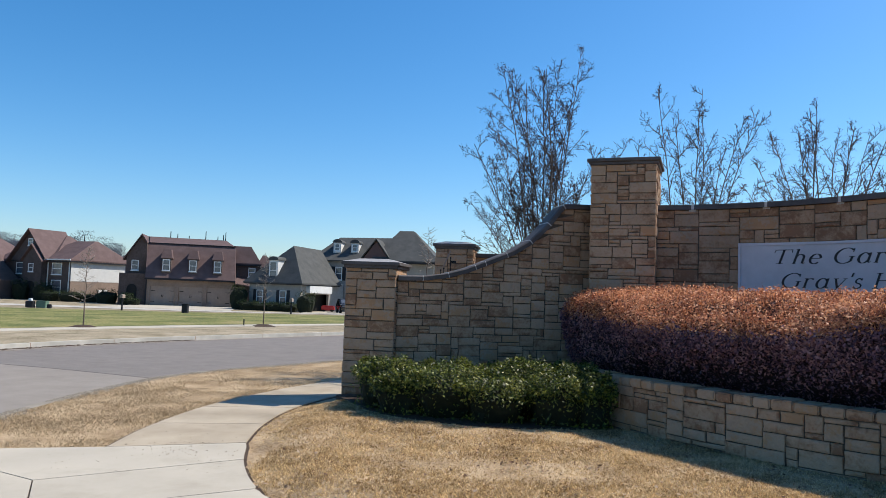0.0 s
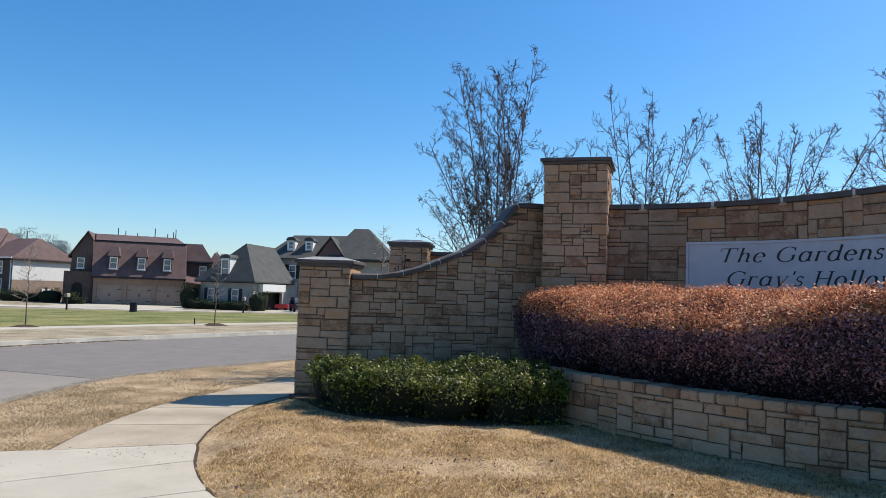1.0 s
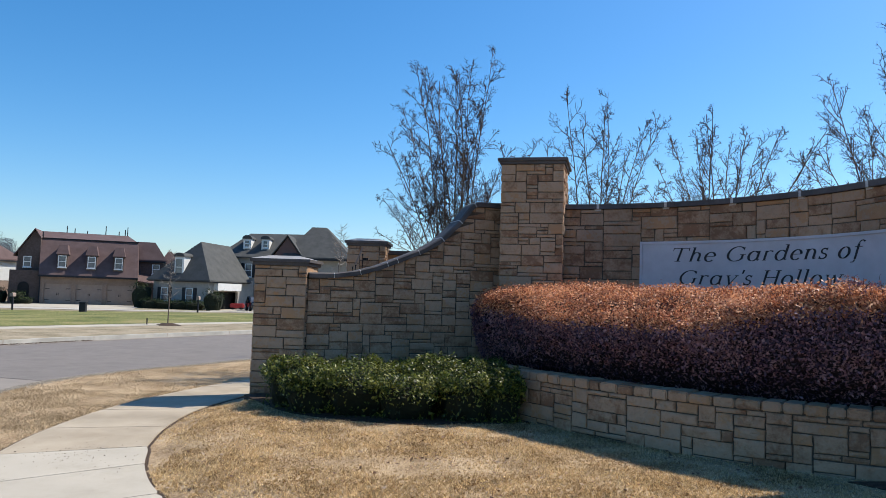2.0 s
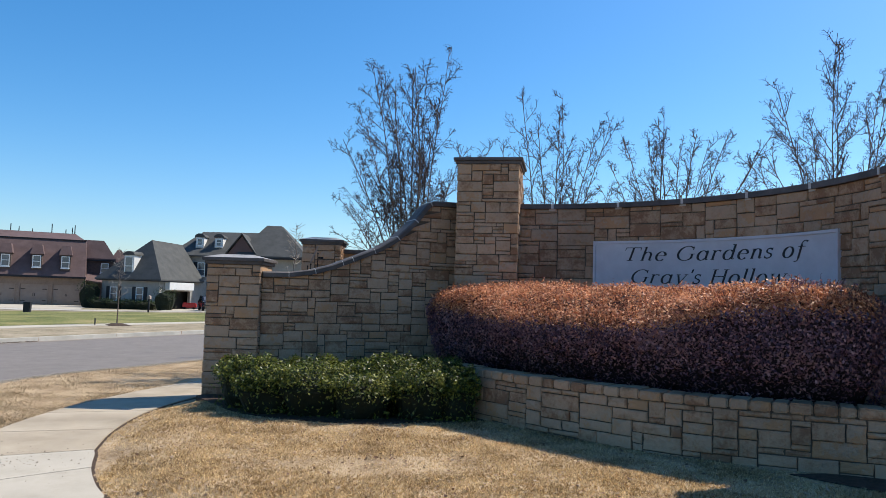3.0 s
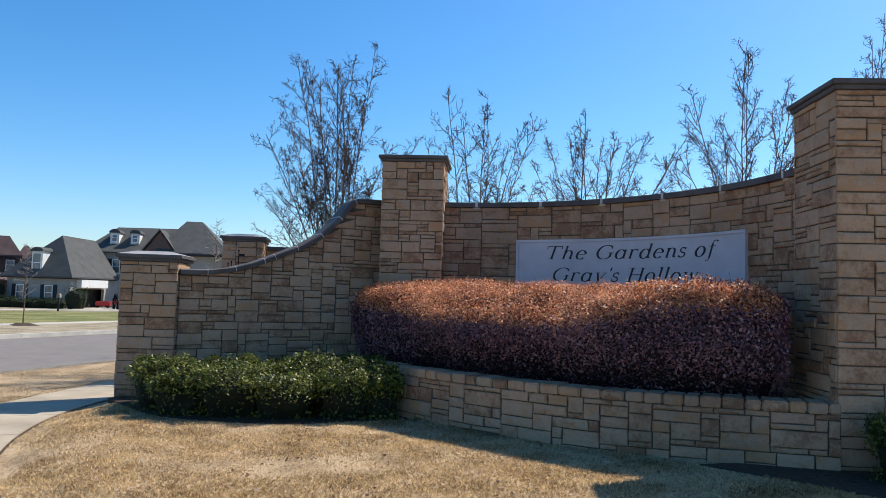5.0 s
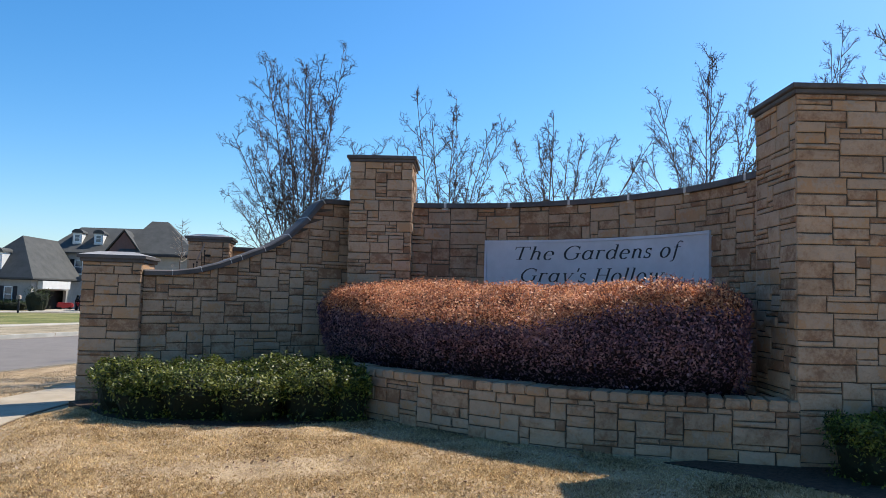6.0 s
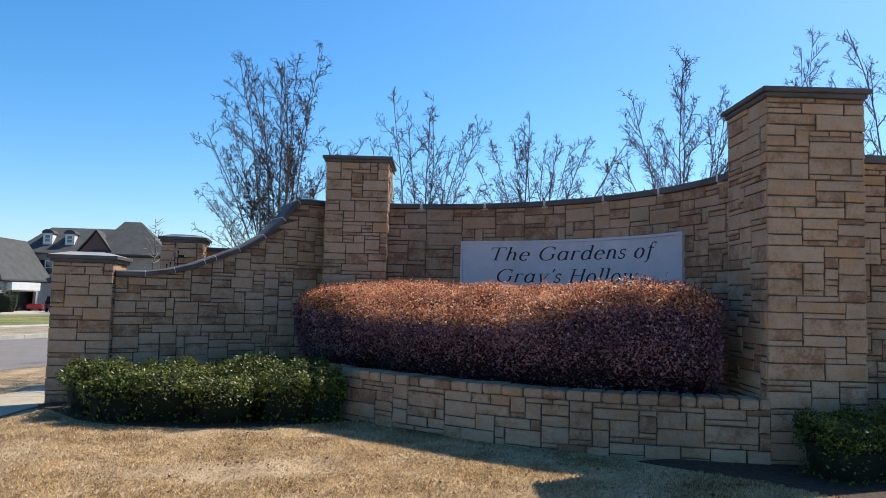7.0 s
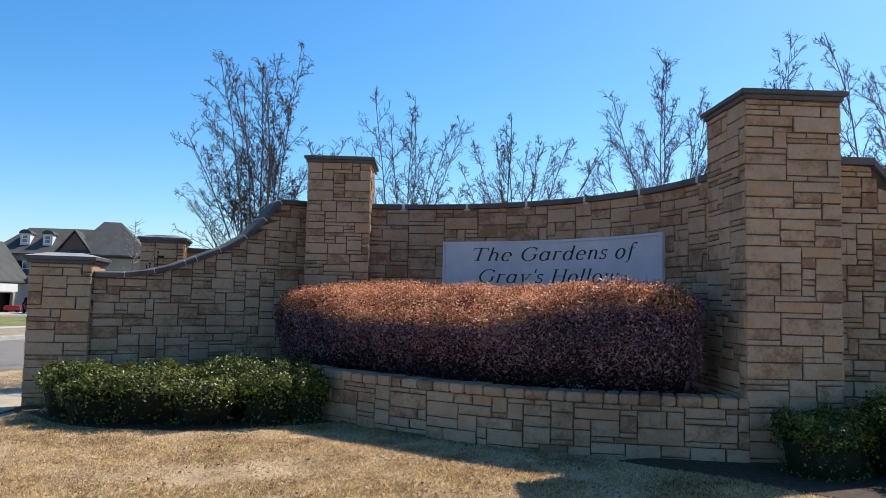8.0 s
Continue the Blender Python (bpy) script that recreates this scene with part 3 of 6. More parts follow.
# the swooping wall between the short and the tall pillar
SW_P, SW_Q = Vector((-0.728, 11.95)), Vector((2.55, 12.60))
SW_DIR = (SW_Q - SW_P).normalized()
SW_N = Vector((SW_DIR.y, -SW_DIR.x))
SW_L = (SW_Q - SW_P).length
CURVE = [(-0.097, 1.96), (0.077, 1.96), (0.435, 1.969), (0.793, 2.023), (1.141, 2.121), (1.528, 2.281), (1.915, 2.447), (2.205, 2.627), (2.505, 2.923), (2.746, 3.234), (2.833, 3.302), (3.481, 3.309)]


def swoop(s):
    for (a, za), (b, zb) in zip(CURVE, CURVE[1:]):
        if s <= b:
            return za + (zb - za) * (s - a) / (b - a)
    return CURVE[-1][1]


def on_swoop(s, d, z):
    p = SW_P + SW_DIR * s + SW_N * d
    return (p.x, p.y, z)


swoop_wall = thing("swoop_wall", "tan sandstone wall with a sweeping curved top", "wall", kind="structure")
n = 60
cv, cf = [], []
for i in range(n + 1):
    s = SW_L * i / n
    for d, z in ((0.012, -0.1), (0.012, swoop(s) - 0.08), (-0.33, swoop(s) - 0.08), (-0.33, -0.1)):
        cv.append(on_swoop(s, d, z))
for i in range(n):
    for k in range(4):
        m = (k + 1) % 4
        cf.append((4 * i + k, 4 * i + 4 + k, 4 * i + 4 + m, 4 * i + m))
cf += [(0, 1, 2, 3), (4 * n + 3, 4 * n + 2, 4 * n + 1, 4 * n)]
part("core", data_mesh("core", cv, cf, MORTAR), swoop_wall, "recessed grey mortar")
rng = random.Random(31)
quads = []
for a, b, c, d in ashlar(SW_L, 3.36, rng):
    while a < b and swoop(a) - 0.085 < c + 0.02:
        a += 0.01
    if b - a > 0.04:
        quads.append(((a, c), (b, c), (b, min(d, swoop(b) - 0.085)), (a, min(d, swoop(a) - 0.085))))
lay(swoop_wall, quads, on_swoop, 0.03, rng)
stops = [0.0, 0.41, 0.83, 1.28, 1.45, 1.82, 2.22, 2.53, 2.80, SW_L]


def sweep_coping(s0, s1, k, proud=0.0):
    """A piece of the coping that follows the sweep from s0 to s1."""
    v, f = [], []
    for i in range(k + 1):
        s = s0 + (s1 - s0) * i / k
        g = (swoop(s + 0.03) - swoop(s - 0.03)) / 0.06
        up = 1 / math.sqrt(1 + g * g)
        for d, q in ((0.085 + proud, -0.085 - proud), (0.095 + proud, -0.02), (0.07, proud), (-0.38, proud), (-0.38, -0.085)):
            v.append(on_swoop(s - g * up * q * (1 if 0.1 < s < SW_L - 0.5 else 0), d, swoop(s) + q * up))
    for i in range(k):
        for j in range(5):
            m = (j + 1) % 5
            f.append((5 * i + j, 5 * i + 5 + j, 5 * i + 5 + m, 5 * i + m))
    return v, f + [(0, 1, 2, 3, 4), (5 * k + 4, 5 * k + 3, 5 * k + 2, 5 * k + 1, 5 * k)]


for s0, s1 in zip(stops, stops[1:]):
    part("coping", data_mesh("coping", *sweep_coping(s0 + 0.004, s1 - 0.004, 8), COPING), swoop_wall, "dark weathered coping stone")
for s0 in stops[1:-1]:
    part("joint", data_mesh("joint", *sweep_coping(s0 - 0.0045, s0 + 0.0045, 1, 0.003), SEALANT), swoop_wall, "pale sealant joint")

# the low planter wall, bulging towards the lawn
PL_C, PL_R = Vector((10.665, 13.679)), 9.22
PL_A, PL_B = radians(194.5), radians(239.0)
PL_Z = 0.565


pl_len = (PL_B - PL_A) * PL_R


def on_planter(s, d, z):
    """A place on the planter's front, which draws in to meet the tall pillar's corner."""
    a, r = PL_A + s / PL_R, PL_R + d - 0.03 - 0.25 * ease(0.6, 1.0, s / pl_len)
    return (PL_C.x + r * math.cos(a), PL_C.y + r * math.sin(a), z)


planter = thing("planter_wall", "low curved planter wall of tan sandstone with rough cap stones", "wall", kind="structure")
part("core", data_mesh("core", *strip([Vector(on_planter(pl_len * i / 40, -0.25, 0)) for i in range(41)], [Vector(on_planter(pl_len * i / 40, 0.010, 0)) for i in range(41)], -0.1, PL_Z + 0.08), MORTAR), planter, "recessed grey mortar")
rng = random.Random(41)
lay(planter, rects(pl_len, PL_Z + 0.1, rng), lambda s, d, z: on_planter(s, d, z - 0.1), 0.03, rng)
s = 0.0
while s < pl_len - 0.1:
    w = min(rng.uniform(0.16, 0.27), pl_len - s)
    bm = block(0.005, w - 0.005, -0.30, 0.045 + rng.uniform(-0.008, 0.012), PL_Z + 0.004, PL_Z + 0.11 + rng.uniform(-0.008, 0.008), 0.014)
    for v in bm.verts:
        v.co = Vector(on_planter(s + v.co.x, v.co.y + rng.uniform(-0.003, 0.003), v.co.z + rng.uniform(-0.003, 0.003)))
    part("cap_stone", bm, planter, "", STONE)
    s += w
soil_pts = [on_planter(pl_len * i / 24, -0.2, 0)[:2] for i in range(25)] + [on_arc(radians(a), 0.02, 0)[:2] for a in range(-12, 70, 4)]
soil = part("soil_bed", data_mesh("soil", *flat_slab(soil_pts, 0.0, 0.5), MULCH))
tagged(soil, "dark bark mulch filling the raised planter", "soil", kind="structure")

# the wall that goes on past the tall pillar
rw0 = Vector((7.18, 6.10))
rw_dir = Vector((math.cos(radians(-19.5)), math.sin(radians(-19.5))))
rw_n = Vector((rw_dir.y, -rw_dir.x))
right_wall = thing("side_wall", "tan sandstone wall running on past the tall pillar", "wall", kind="structure")


def right_top(s):
    return 3.40 if s < 0.62 else max(1.97, 3.40 - 1.15 * (s - 0.62)) if s < 1.5 else max(1.965, 2.388 - 0.28 * (s - 1.5))


def on_right(s, d, z):
    p = rw0 + rw_dir * s + rw_n * d
    return (p.x, p.y, z)


cv, cf = [], []
n = 40
for i in range(n + 1):
    s = 3.5 * i / n
    for d, z in ((0, -0.1), (0, right_top(s) - 0.08), (-0.33, right_top(s) - 0.08), (-0.33, -0.1)):
        cv.append(on_right(s, d, z))
for i in range(n):
    for k in range(4):
        m = (k + 1) % 4
        cf.append((4 * i + k, 4 * i + 4 + k, 4 * i + 4 + m, 4 * i + m))
cf += [(0, 1, 2, 3), (4 * n + 3, 4 * n + 2, 4 * n + 1, 4 * n)]
part("core", data_mesh("core", cv, cf, MORTAR), right_wall, "recessed grey mortar")
rng = random.Random(51)
quads = []
for a, b, c, d in ashlar(3.5, 3.36, rng):
    ta, tb = right_top(a) - 0.085, right_top(b) - 0.085
    if min(ta, tb) < c + 0.02:
        continue
    quads.append(((a, c), (b, c), (b, min(d, tb)), (a, min(d, ta))))
lay(right_wall, quads, on_right, 0.03, rng)
for s0, s1 in ((0.0, 0.62), (0.625, 1.05), (1.055, 1.5), (1.51, 2.4), (2.41, 3.5)):
    v = [on_right(s, d, right_top(s) + q) for s in (s0, s1) for d, q in ((0.085, -0.085), (0.085, 0), (-0.38, 0), (-0.38, -0.085))]
    part("coping", data_mesh("coping", v, [(0, 1, 2, 3), (7, 6, 5, 4)] + [(k, 4 + k, 4 + (k + 1) % 4, (k + 1) % 4) for k in range(4)], COPING), right_wall, "dark weathered coping stone")

# ---- plants ----
def leaf_mesh(name, points, normals, size, material, seed, droop=0.0, slim=0.5, spread=0.9):
    """Many small folded leaves at points, turned about normals."""
    rg = np.random.default_rng(seed)
    n = len(points)
    nor = normals + rg.normal(0, spread, (n, 3)) * 0.6
    nor /= np.linalg.norm(nor, axis=1)[:, None]
    tip = np.cross(nor, rg.normal(0, 1, (n, 3)))
    tip[:, 2] -= droop
    tip /= np.linalg.norm(tip, axis=1)[:, None]
    side = np.cross(nor, tip)
    side /= np.linalg.norm(side, axis=1)[:, None]
    ln = size * rg.uniform(0.6, 1.35, (n, 1))
    wd = ln * slim * rg.uniform(0.8, 1.2, (n, 1))
    mid = points + tip * ln * 0.45 - nor * ln * 0.10
    v = np.stack([points, mid + side * wd * 0.5 + nor * ln * 0.08, points + tip * ln, mid - side * wd * 0.5 + nor * ln * 0.08], 1).reshape(-1, 3)
    me = bpy.data.meshes.new(name)
    me.vertices.add(4 * n)
    me.vertices.foreach_set("co", v.astype(np.float32).ravel())
    me.loops.add(4 * n)
    me.loops.foreach_set("vertex_index", np.arange(4 * n, dtype=np.int32))
    me.polygons.add(n)
    me.polygons.foreach_set("loop_start", np.arange(0, 4 * n, 4, dtype=np.int32))
    me.polygons.foreach_set("loop_total", np.full(n, 4, dtype=np.int32))
    me.materials.append(material)
    me.update(calc_edges=True)
    me.validate()
    return me


def tube(v, f, pts, radii, sides):
    """Adds a tapered tube through pts to the lists v and f."""
    base = len(v)
    for i, p in enumerate(pts):
        t = (pts[min(i + 1, len(pts) - 1)] - pts[max(i - 1, 0)]).normalized()
        a = t.orthogonal().normalized()
        b = t.cross(a)
        for k in range(sides):
            w = 2 * math.pi * k / sides
            v.append(p + (a * math.cos(w) + b * math.sin(w)) * radii[i])
    for i in range(len(pts) - 1):
        for k in range(sides):
            m = (k + 1) % sides
            f.append((base + i * sides + k, base + i * sides + m, base + (i + 1) * sides + m, base + (i + 1) * sides + k))


def bare_tree(label, at, height, view, seed, stems, pods=0.3, thick=0.03):
    """A leafless tree: a fan of stems that arch outwards, with rising side branches, twigs and fine tips. stems: (lean in degrees across the view, part of the height)."""
    rg = random.Random(seed)
    limbs = []
    across, away = Vector((math.cos(view), -math.sin(view), 0)), Vector((math.sin(view), math.cos(view), 0))

    def side_way(d, angle, out):
        a = d.orthogonal().normalized()
        a.rotate(Matrix.Rotation(rg.uniform(0, 2 * math.pi), 3, d.normalized()))
        a = (a + out * rg.uniform(0, 0.9)).normalized()
        return (d.normalized() * math.cos(angle) + a * math.sin(angle)).normalized()

    def twig(level, start, way, length, r0):
        n = (0, 7, 4, 2)[level]
        r1 = r0 * (0, 0.45, 0.6, 0.75)[level]
        pts, d = [start], way
        for _ in range(n):
            d = (d + Vector((rg.gauss(0, 0.10), rg.gauss(0, 0.10), rg.gauss(0, 0.05) + (0, 0.05, 0.03, 0.03)[level]))).normalized()
            pts.append(pts[-1] + d * (length / n))
        limbs.append((level, pts, [r0 + (r1 - r0) * i / n for i in range(n + 1)]))
        if level == 3:
            return
        kids = max(5, round(length / 0.08)) if level == 1 else rg.randint(3, 5)
        for k in range(kids):
            t = 0.12 + 0.88 * (k + rg.uniform(0.1, 0.9)) / kids
            i = min(int(t * n), n - 1)
            p = pts[i].lerp(pts[i + 1], min(1, t * n - i))
            size = rg.uniform(0.13, 0.40) * (1.2 - 0.7 * t) * min(1, 0.4 + 0.6 * length) if level == 1 else rg.uniform(0.04, 0.11)
            twig(level + 1, p, side_way(pts[i + 1] - pts[i], radians(rg.uniform(36, 72)), Vector((0, 0, 0.25))), size, (0, 0.0058, 0.0040)[level])

    for lean, part_of in stems:
        n, long = 16, height * part_of
        depth = rg.uniform(-0.75, 0.75) * (6 + abs(lean))
        pts = [across * (lean * 0.008 + rg.gauss(0, 0.03)) + away * rg.gauss(0, 0.08)]
        wob = Vector((0, 0, 0))
        for i in range(n):
            g = 0.3 + 1.35 * i / n
            wob = wob * 0.7 + Vector((rg.gauss(0, 0.035), rg.gauss(0, 0.035), 0))
            d = across * math.tan(radians(lean * g)) + away * math.tan(radians(depth * g)) + Vector((0, 0, 1)) + wob
            pts.append(pts[-1] + d.normalized() * (long / n / math.cos(radians(lean * 0.9))))
        r0 = thick * rg.uniform(0.75, 1.15)
        limbs.append((0, pts, [r0 * (1 - 0.80 * (i / n) ** 0.8) for i in range(n + 1)]))
        out = (across * math.copysign(1, lean + 0.01) * min(1, abs(lean) / 9) + away * math.copysign(0.4, depth))
        kids = round(long * 2.7)
        for k in range(kids):
            t = 0.36 + 0.62 * (k + rg.uniform(0, 1)) / kids
            i = min(int(t * n), n - 1)
            p = pts[i].lerp(pts[i + 1], t * n - i)
            twig(1, p, side_way(pts[i + 1] - pts[i], radians(rg.uniform(26, 50)), out), (0.21 * height * (1 - t) ** 0.75 + 0.26) * rg.uniform(0.5, 1.25), 0.0125 * (1.25 - 0.5 * t))
    t = thing("crape_myrtle", label, "tree", "bare trees behind the wall", at=at)
    bv, bf, wv, wf, pv, pf = [], [], [], [], [], []
    for level, pts, rad in limbs:
        if level == 0:
            tv, tf = [], []
            tube(tv, tf, pts, rad, 7)
            part("trunk", data_mesh("trunk", tv, tf, BARK, True), t, "smooth grey-brown stem")
        elif level == 1:
            tube(bv, bf, pts, rad, 4)
        else:
            tube(wv, wf, pts, rad, 3)
            if level == 3 and pts[-1].z > 0.42 * height and rg.random() < pods:
                for _ in range(rg.randint(1, 3)):
                    c, r, k = pts[-1] + Vector((rg.gauss(0, 0.022), rg.gauss(0, 0.022), rg.gauss(0, 0.022))), rg.uniform(0.006, 0.012), len(pv)
                    pv += [c + Vector(d) * r for d in ((1, 0, 0), (0, 1, 0), (-1, 0, 0), (0, -1, 0), (0, 0, 1.3), (0, 0, -1.3))]
                    pf += [(k + a, k + (a + 1) % 4, k + 4) for a in range(4)] + [(k + (a + 1) % 4, k + a, k + 5) for a in range(4)]
    tagged(part("branchwork", data_mesh("branchwork", bv, bf, BARK, True), t, "thin leafless branches"), kind="stuff")
    tagged(part("twig_mass", data_mesh("twig_mass", wv, wf, TWIG), t, "fine bare twigs"), kind="stuff")
    if pv:
        tagged(part("seed_head_mass", data_mesh("seed_head_mass", pv, pf, POD), t, "dried dark seed heads"), kind="stuff")
    return t


def polar(bearing, distance):
    b = radians(bearing)
    return (math.sin(b) * distance, math.cos(b) * distance, 0)


for label, bearing, far, height, seed, pods, stems in (
        ("tall bare multi-stemmed tree with dried seed heads behind the wall", 8.0, 16.6, 7.25, 101, 0.40, ((-24, 0.55), (-17, 0.72), (-12.5, 0.86), (-9.5, 0.93), (-7, 0.95), (-4, 0.96), (-2, 0.94), (1, 0.93), (3.5, 0.98), (5.5, 1.03), (8, 0.84), (13, 0.70), (18, 0.74))),
        ("bare upright tree with fine twigs behind the sign wall", 18.7, 17.0, 6.4, 102, 0.05, ((-10, 0.80), (-6, 1.0), (-2.5, 0.90), (1, 0.97), (2, 1.04), (6, 0.80), (10.5, 0.92), (13, 0.95))),
        ("low spreading bare tree behind the sign wall", 27.6, 17.0, 5.8, 103, 0.12, ((-21, 0.84), (-16, 0.90), (-11, 0.95), (-7, 0.90), (-3, 1.0), (-1, 1.04), (3, 0.92), (6, 0.95), (10, 0.90), (14, 0.95), (20, 0.93))),
        ("tall bare tree with a few dried seed heads", 39.1, 17.0, 7.35, 104, 0.25, ((-20, 0.72), (-15, 0.68), (-11, 0.90), (-5, 0.82), (0.5, 1.0), (2, 1.02), (5, 0.85), (8, 0.82), (11, 0.70))),
        ("slim bare tree beyond the tall pillar", 47.4, 17.2, 7.6, 105, 0.05, ((-11, 0.90), (0.5, 1.0), (2.5, 0.93))),
        ("bare spreading tree beyond the tall pillar", 53.8, 16.6, 7.3, 106, 0.2, ((-13, 0.92), (-9, 0.98), (-4, 0.88), (1, 0.94), (6, 0.9), (12, 0.85)))):
    bare_tree(label, polar(bearing, far), height, radians(bearing), seed, stems, pods)


# red hedge in the planter: a swept, rounded body
def hedge_point(u, v, rg=None):
    """u along the planter (0..1), v over the profile (0..1): place and normal."""
    mid = [(0.80, 0.50), (0.30, 0.90), (0.12, 1.12), (0.05, 1.30), (0.16, 1.44), (0.34, 1.565), (0.62, 1.72), (1.0, 1.84), (1.5, 1.88), (1.75, 1.5)]
    left = [(0.40, 0.50), (0.14, 0.82), (0.04, 1.18), (0.0, 1.44), (0.05, 1.60), (0.15, 1.72), (0.36, 1.82), (0.8, 1.87), (1.5, 1.89), (1.75, 1.5)]
    right = [(0.75, 0.50), (0.26, 0.90), (0.08, 1.22), (0.0, 1.60), (0.06, 1.72), (0.15, 1.81), (0.32, 1.87), (0.7, 1.90), (1.5, 1.90), (1.75, 1.5)]
    k, q = 1 - ease(0.04, 0.34, u), ease(0.58, 0.88, u)
    prof = [(a + (c - a) * k + (e - a) * q, b + (d - b) * k + (f - b) * q) for (a, b), (c, d), (e, f) in zip(mid, left, right)]
    x = v * (len(prof) - 1)
    i = min(int(x), len(prof) - 2)
    a, b = prof[i], prof[i + 1]
    t = x - i
    ac, z = a[0] + (b[0] - a[0]) * t, a[1] + (b[1] - a[1]) * t
    end = max(0, 1 - u / 0.03) ** 2 * 0.2 + max(0, (u - 0.93) / 0.07) ** 2 * 0.7
    ang = radians(194.0 + 41.6 * u)
    r = PL_R - 0.19 - ac - end * 0.12 - 0.08 * ease(0.65, 1.0, u)
    rad = Vector((math.cos(ang), math.sin(ang), 0))
    tan = Vector((-math.sin(ang), math.cos(ang), 0))
    lump = noise.noise(Vector((u * 11, v * 5, 3.1))) * 0.07 + noise.noise(Vector((u * 30, v * 13, 7.7))) * 0.035
    z = 0.5 + (z - 0.5) * (0.978 - 0.10 * end)
    nor = Vector((rad.x * (b[1] - a[1]), rad.y * (b[1] - a[1]), b[0] - a[0])).normalized()
    nor = (nor + tan * (max(0, (u - 0.93) / 0.07) - max(0, 1 - u / 0.05))).normalized()
    p = Vector((PL_C.x + rad.x * r, PL_C.y + rad.y * r, z)) + nor * lump
    return p, nor


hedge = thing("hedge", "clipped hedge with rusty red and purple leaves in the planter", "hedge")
# the core's dark colour paints the shaded hollow behind the leaves
nu, nv = 60, 22
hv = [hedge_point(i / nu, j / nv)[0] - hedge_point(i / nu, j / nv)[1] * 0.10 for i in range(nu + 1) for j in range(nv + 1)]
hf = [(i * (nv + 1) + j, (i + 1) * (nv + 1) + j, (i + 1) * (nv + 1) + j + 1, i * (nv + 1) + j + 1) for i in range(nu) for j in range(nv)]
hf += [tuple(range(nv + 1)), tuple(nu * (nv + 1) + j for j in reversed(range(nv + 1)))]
part("core", data_mesh("core", hv, hf, RED_IN), hedge, "near-black core, inner shade painted in")
rg = random.Random(61)
pts, nors = [], []
shade_p, shade_n = [], []
for _ in range(90000):
    u, v = rg.random(), rg.random() ** 0.9
    p, q = hedge_point(u, v)
    # leaf colour splits where the sunlit top turns into the shaded front
    sunlit_top = v + rg.gauss(0, 0.025) > 0.36
    if not sunlit_top and rg.random() > 0.45 + 0.9 * max(0, p.z - 0.6):
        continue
    (pts if sunlit_top else shade_p).append(p + q * (rg.gauss(-0.025, 0.04) if sunlit_top else rg.gauss(-0.05, 0.055)))
    (nors if sunlit_top else shade_n).append((q + Vector((0.25, 0.1, 0.5))).normalized() if sunlit_top else q)
for _ in range(5000):
    for u, sgn in ((0.0, -1), (1.0, 1)):
        a, b = hedge_point(u, rg.random())[0], hedge_point(u, rg.random())[0]
        p = a.lerp(b, rg.random())
        ang = radians(194.0 + 41.6 * u)
        q = Vector((-math.sin(ang), math.cos(ang), 0)) * sgn
        shade_p.append(p + q * rg.uniform(-0.06, 0.06))
        shade_n.append(q)
tagged(part("foliage", leaf_mesh("foliage", np.array(pts), np.array(nors), 0.038, RED, 62, slim=0.5), hedge, "small rusty bronze leaves, coloured bright as the sunlit top"), kind="stuff")
tagged(part("old_foliage", leaf_mesh("old_foliage", np.array(shade_p), np.array(shade_n), 0.042, PURPLE, 64, slim=0.5), hedge, "small purple leaves, coloured dark as the shaded front"), kind="stuff")
# stray shoots over the top
sv, sf, sp, sn = [], [], [], []
for _ in range(520):
    u, v = rg.random(), rg.uniform(0.42, 0.8)
    p, q = hedge_point(u, v)
    h = rg.uniform(0.04, 0.11)
    e = p + Vector((rg.gauss(0, 0.03), rg.gauss(0, 0.03), h))
    tube(sv, sf, [p, e], [0.003, 0.002], 3)
    for k in range(5):
        sp.append(p.lerp(e, 0.3 + 0.17 * k))
        sn.append(Vector((rg.gauss(0, 1), rg.gauss(0, 1), rg.gauss(0, 1))).normalized())
# these shoots get the dark leaf colour to read as unlit silhouettes
dp, dn = [], []
for _ in range(34):
    p, q = hedge_point(rg.uniform(0.84, 0.97), rg.uniform(0.5, 0.75))
    e = p + Vector((rg.gauss(0, 0.04), rg.gauss(0, 0.04), rg.uniform(0.06, 0.18)))
    tube(sv, sf, [p, e], [0.003, 0.002], 3)
    for k in range(6):
        dp.append(p.lerp(e, 0.25 + 0.15 * k))
        dn.append(Vector((rg.gauss(0, 1), rg.gauss(0, 1), rg.gauss(0, 1))).normalized())
tagged(part("shoot_foliage", leaf_mesh("shoot_foliage", np.array(dp), np.array(dn), 0.04, PURPLE, 65), hedge, "leaves on tall shoots, coloured dark as silhouettes"), kind="stuff")
tagged(part("shoot_mass", data_mesh("shoot_mass", sv, sf, TWIG), hedge, "thin stray shoots"), kind="stuff")
tagged(part("shoot_foliage", leaf_mesh("shoot_foliage", np.array(sp), np.array(sn), 0.035, RED, 63), hedge), kind="stuff")


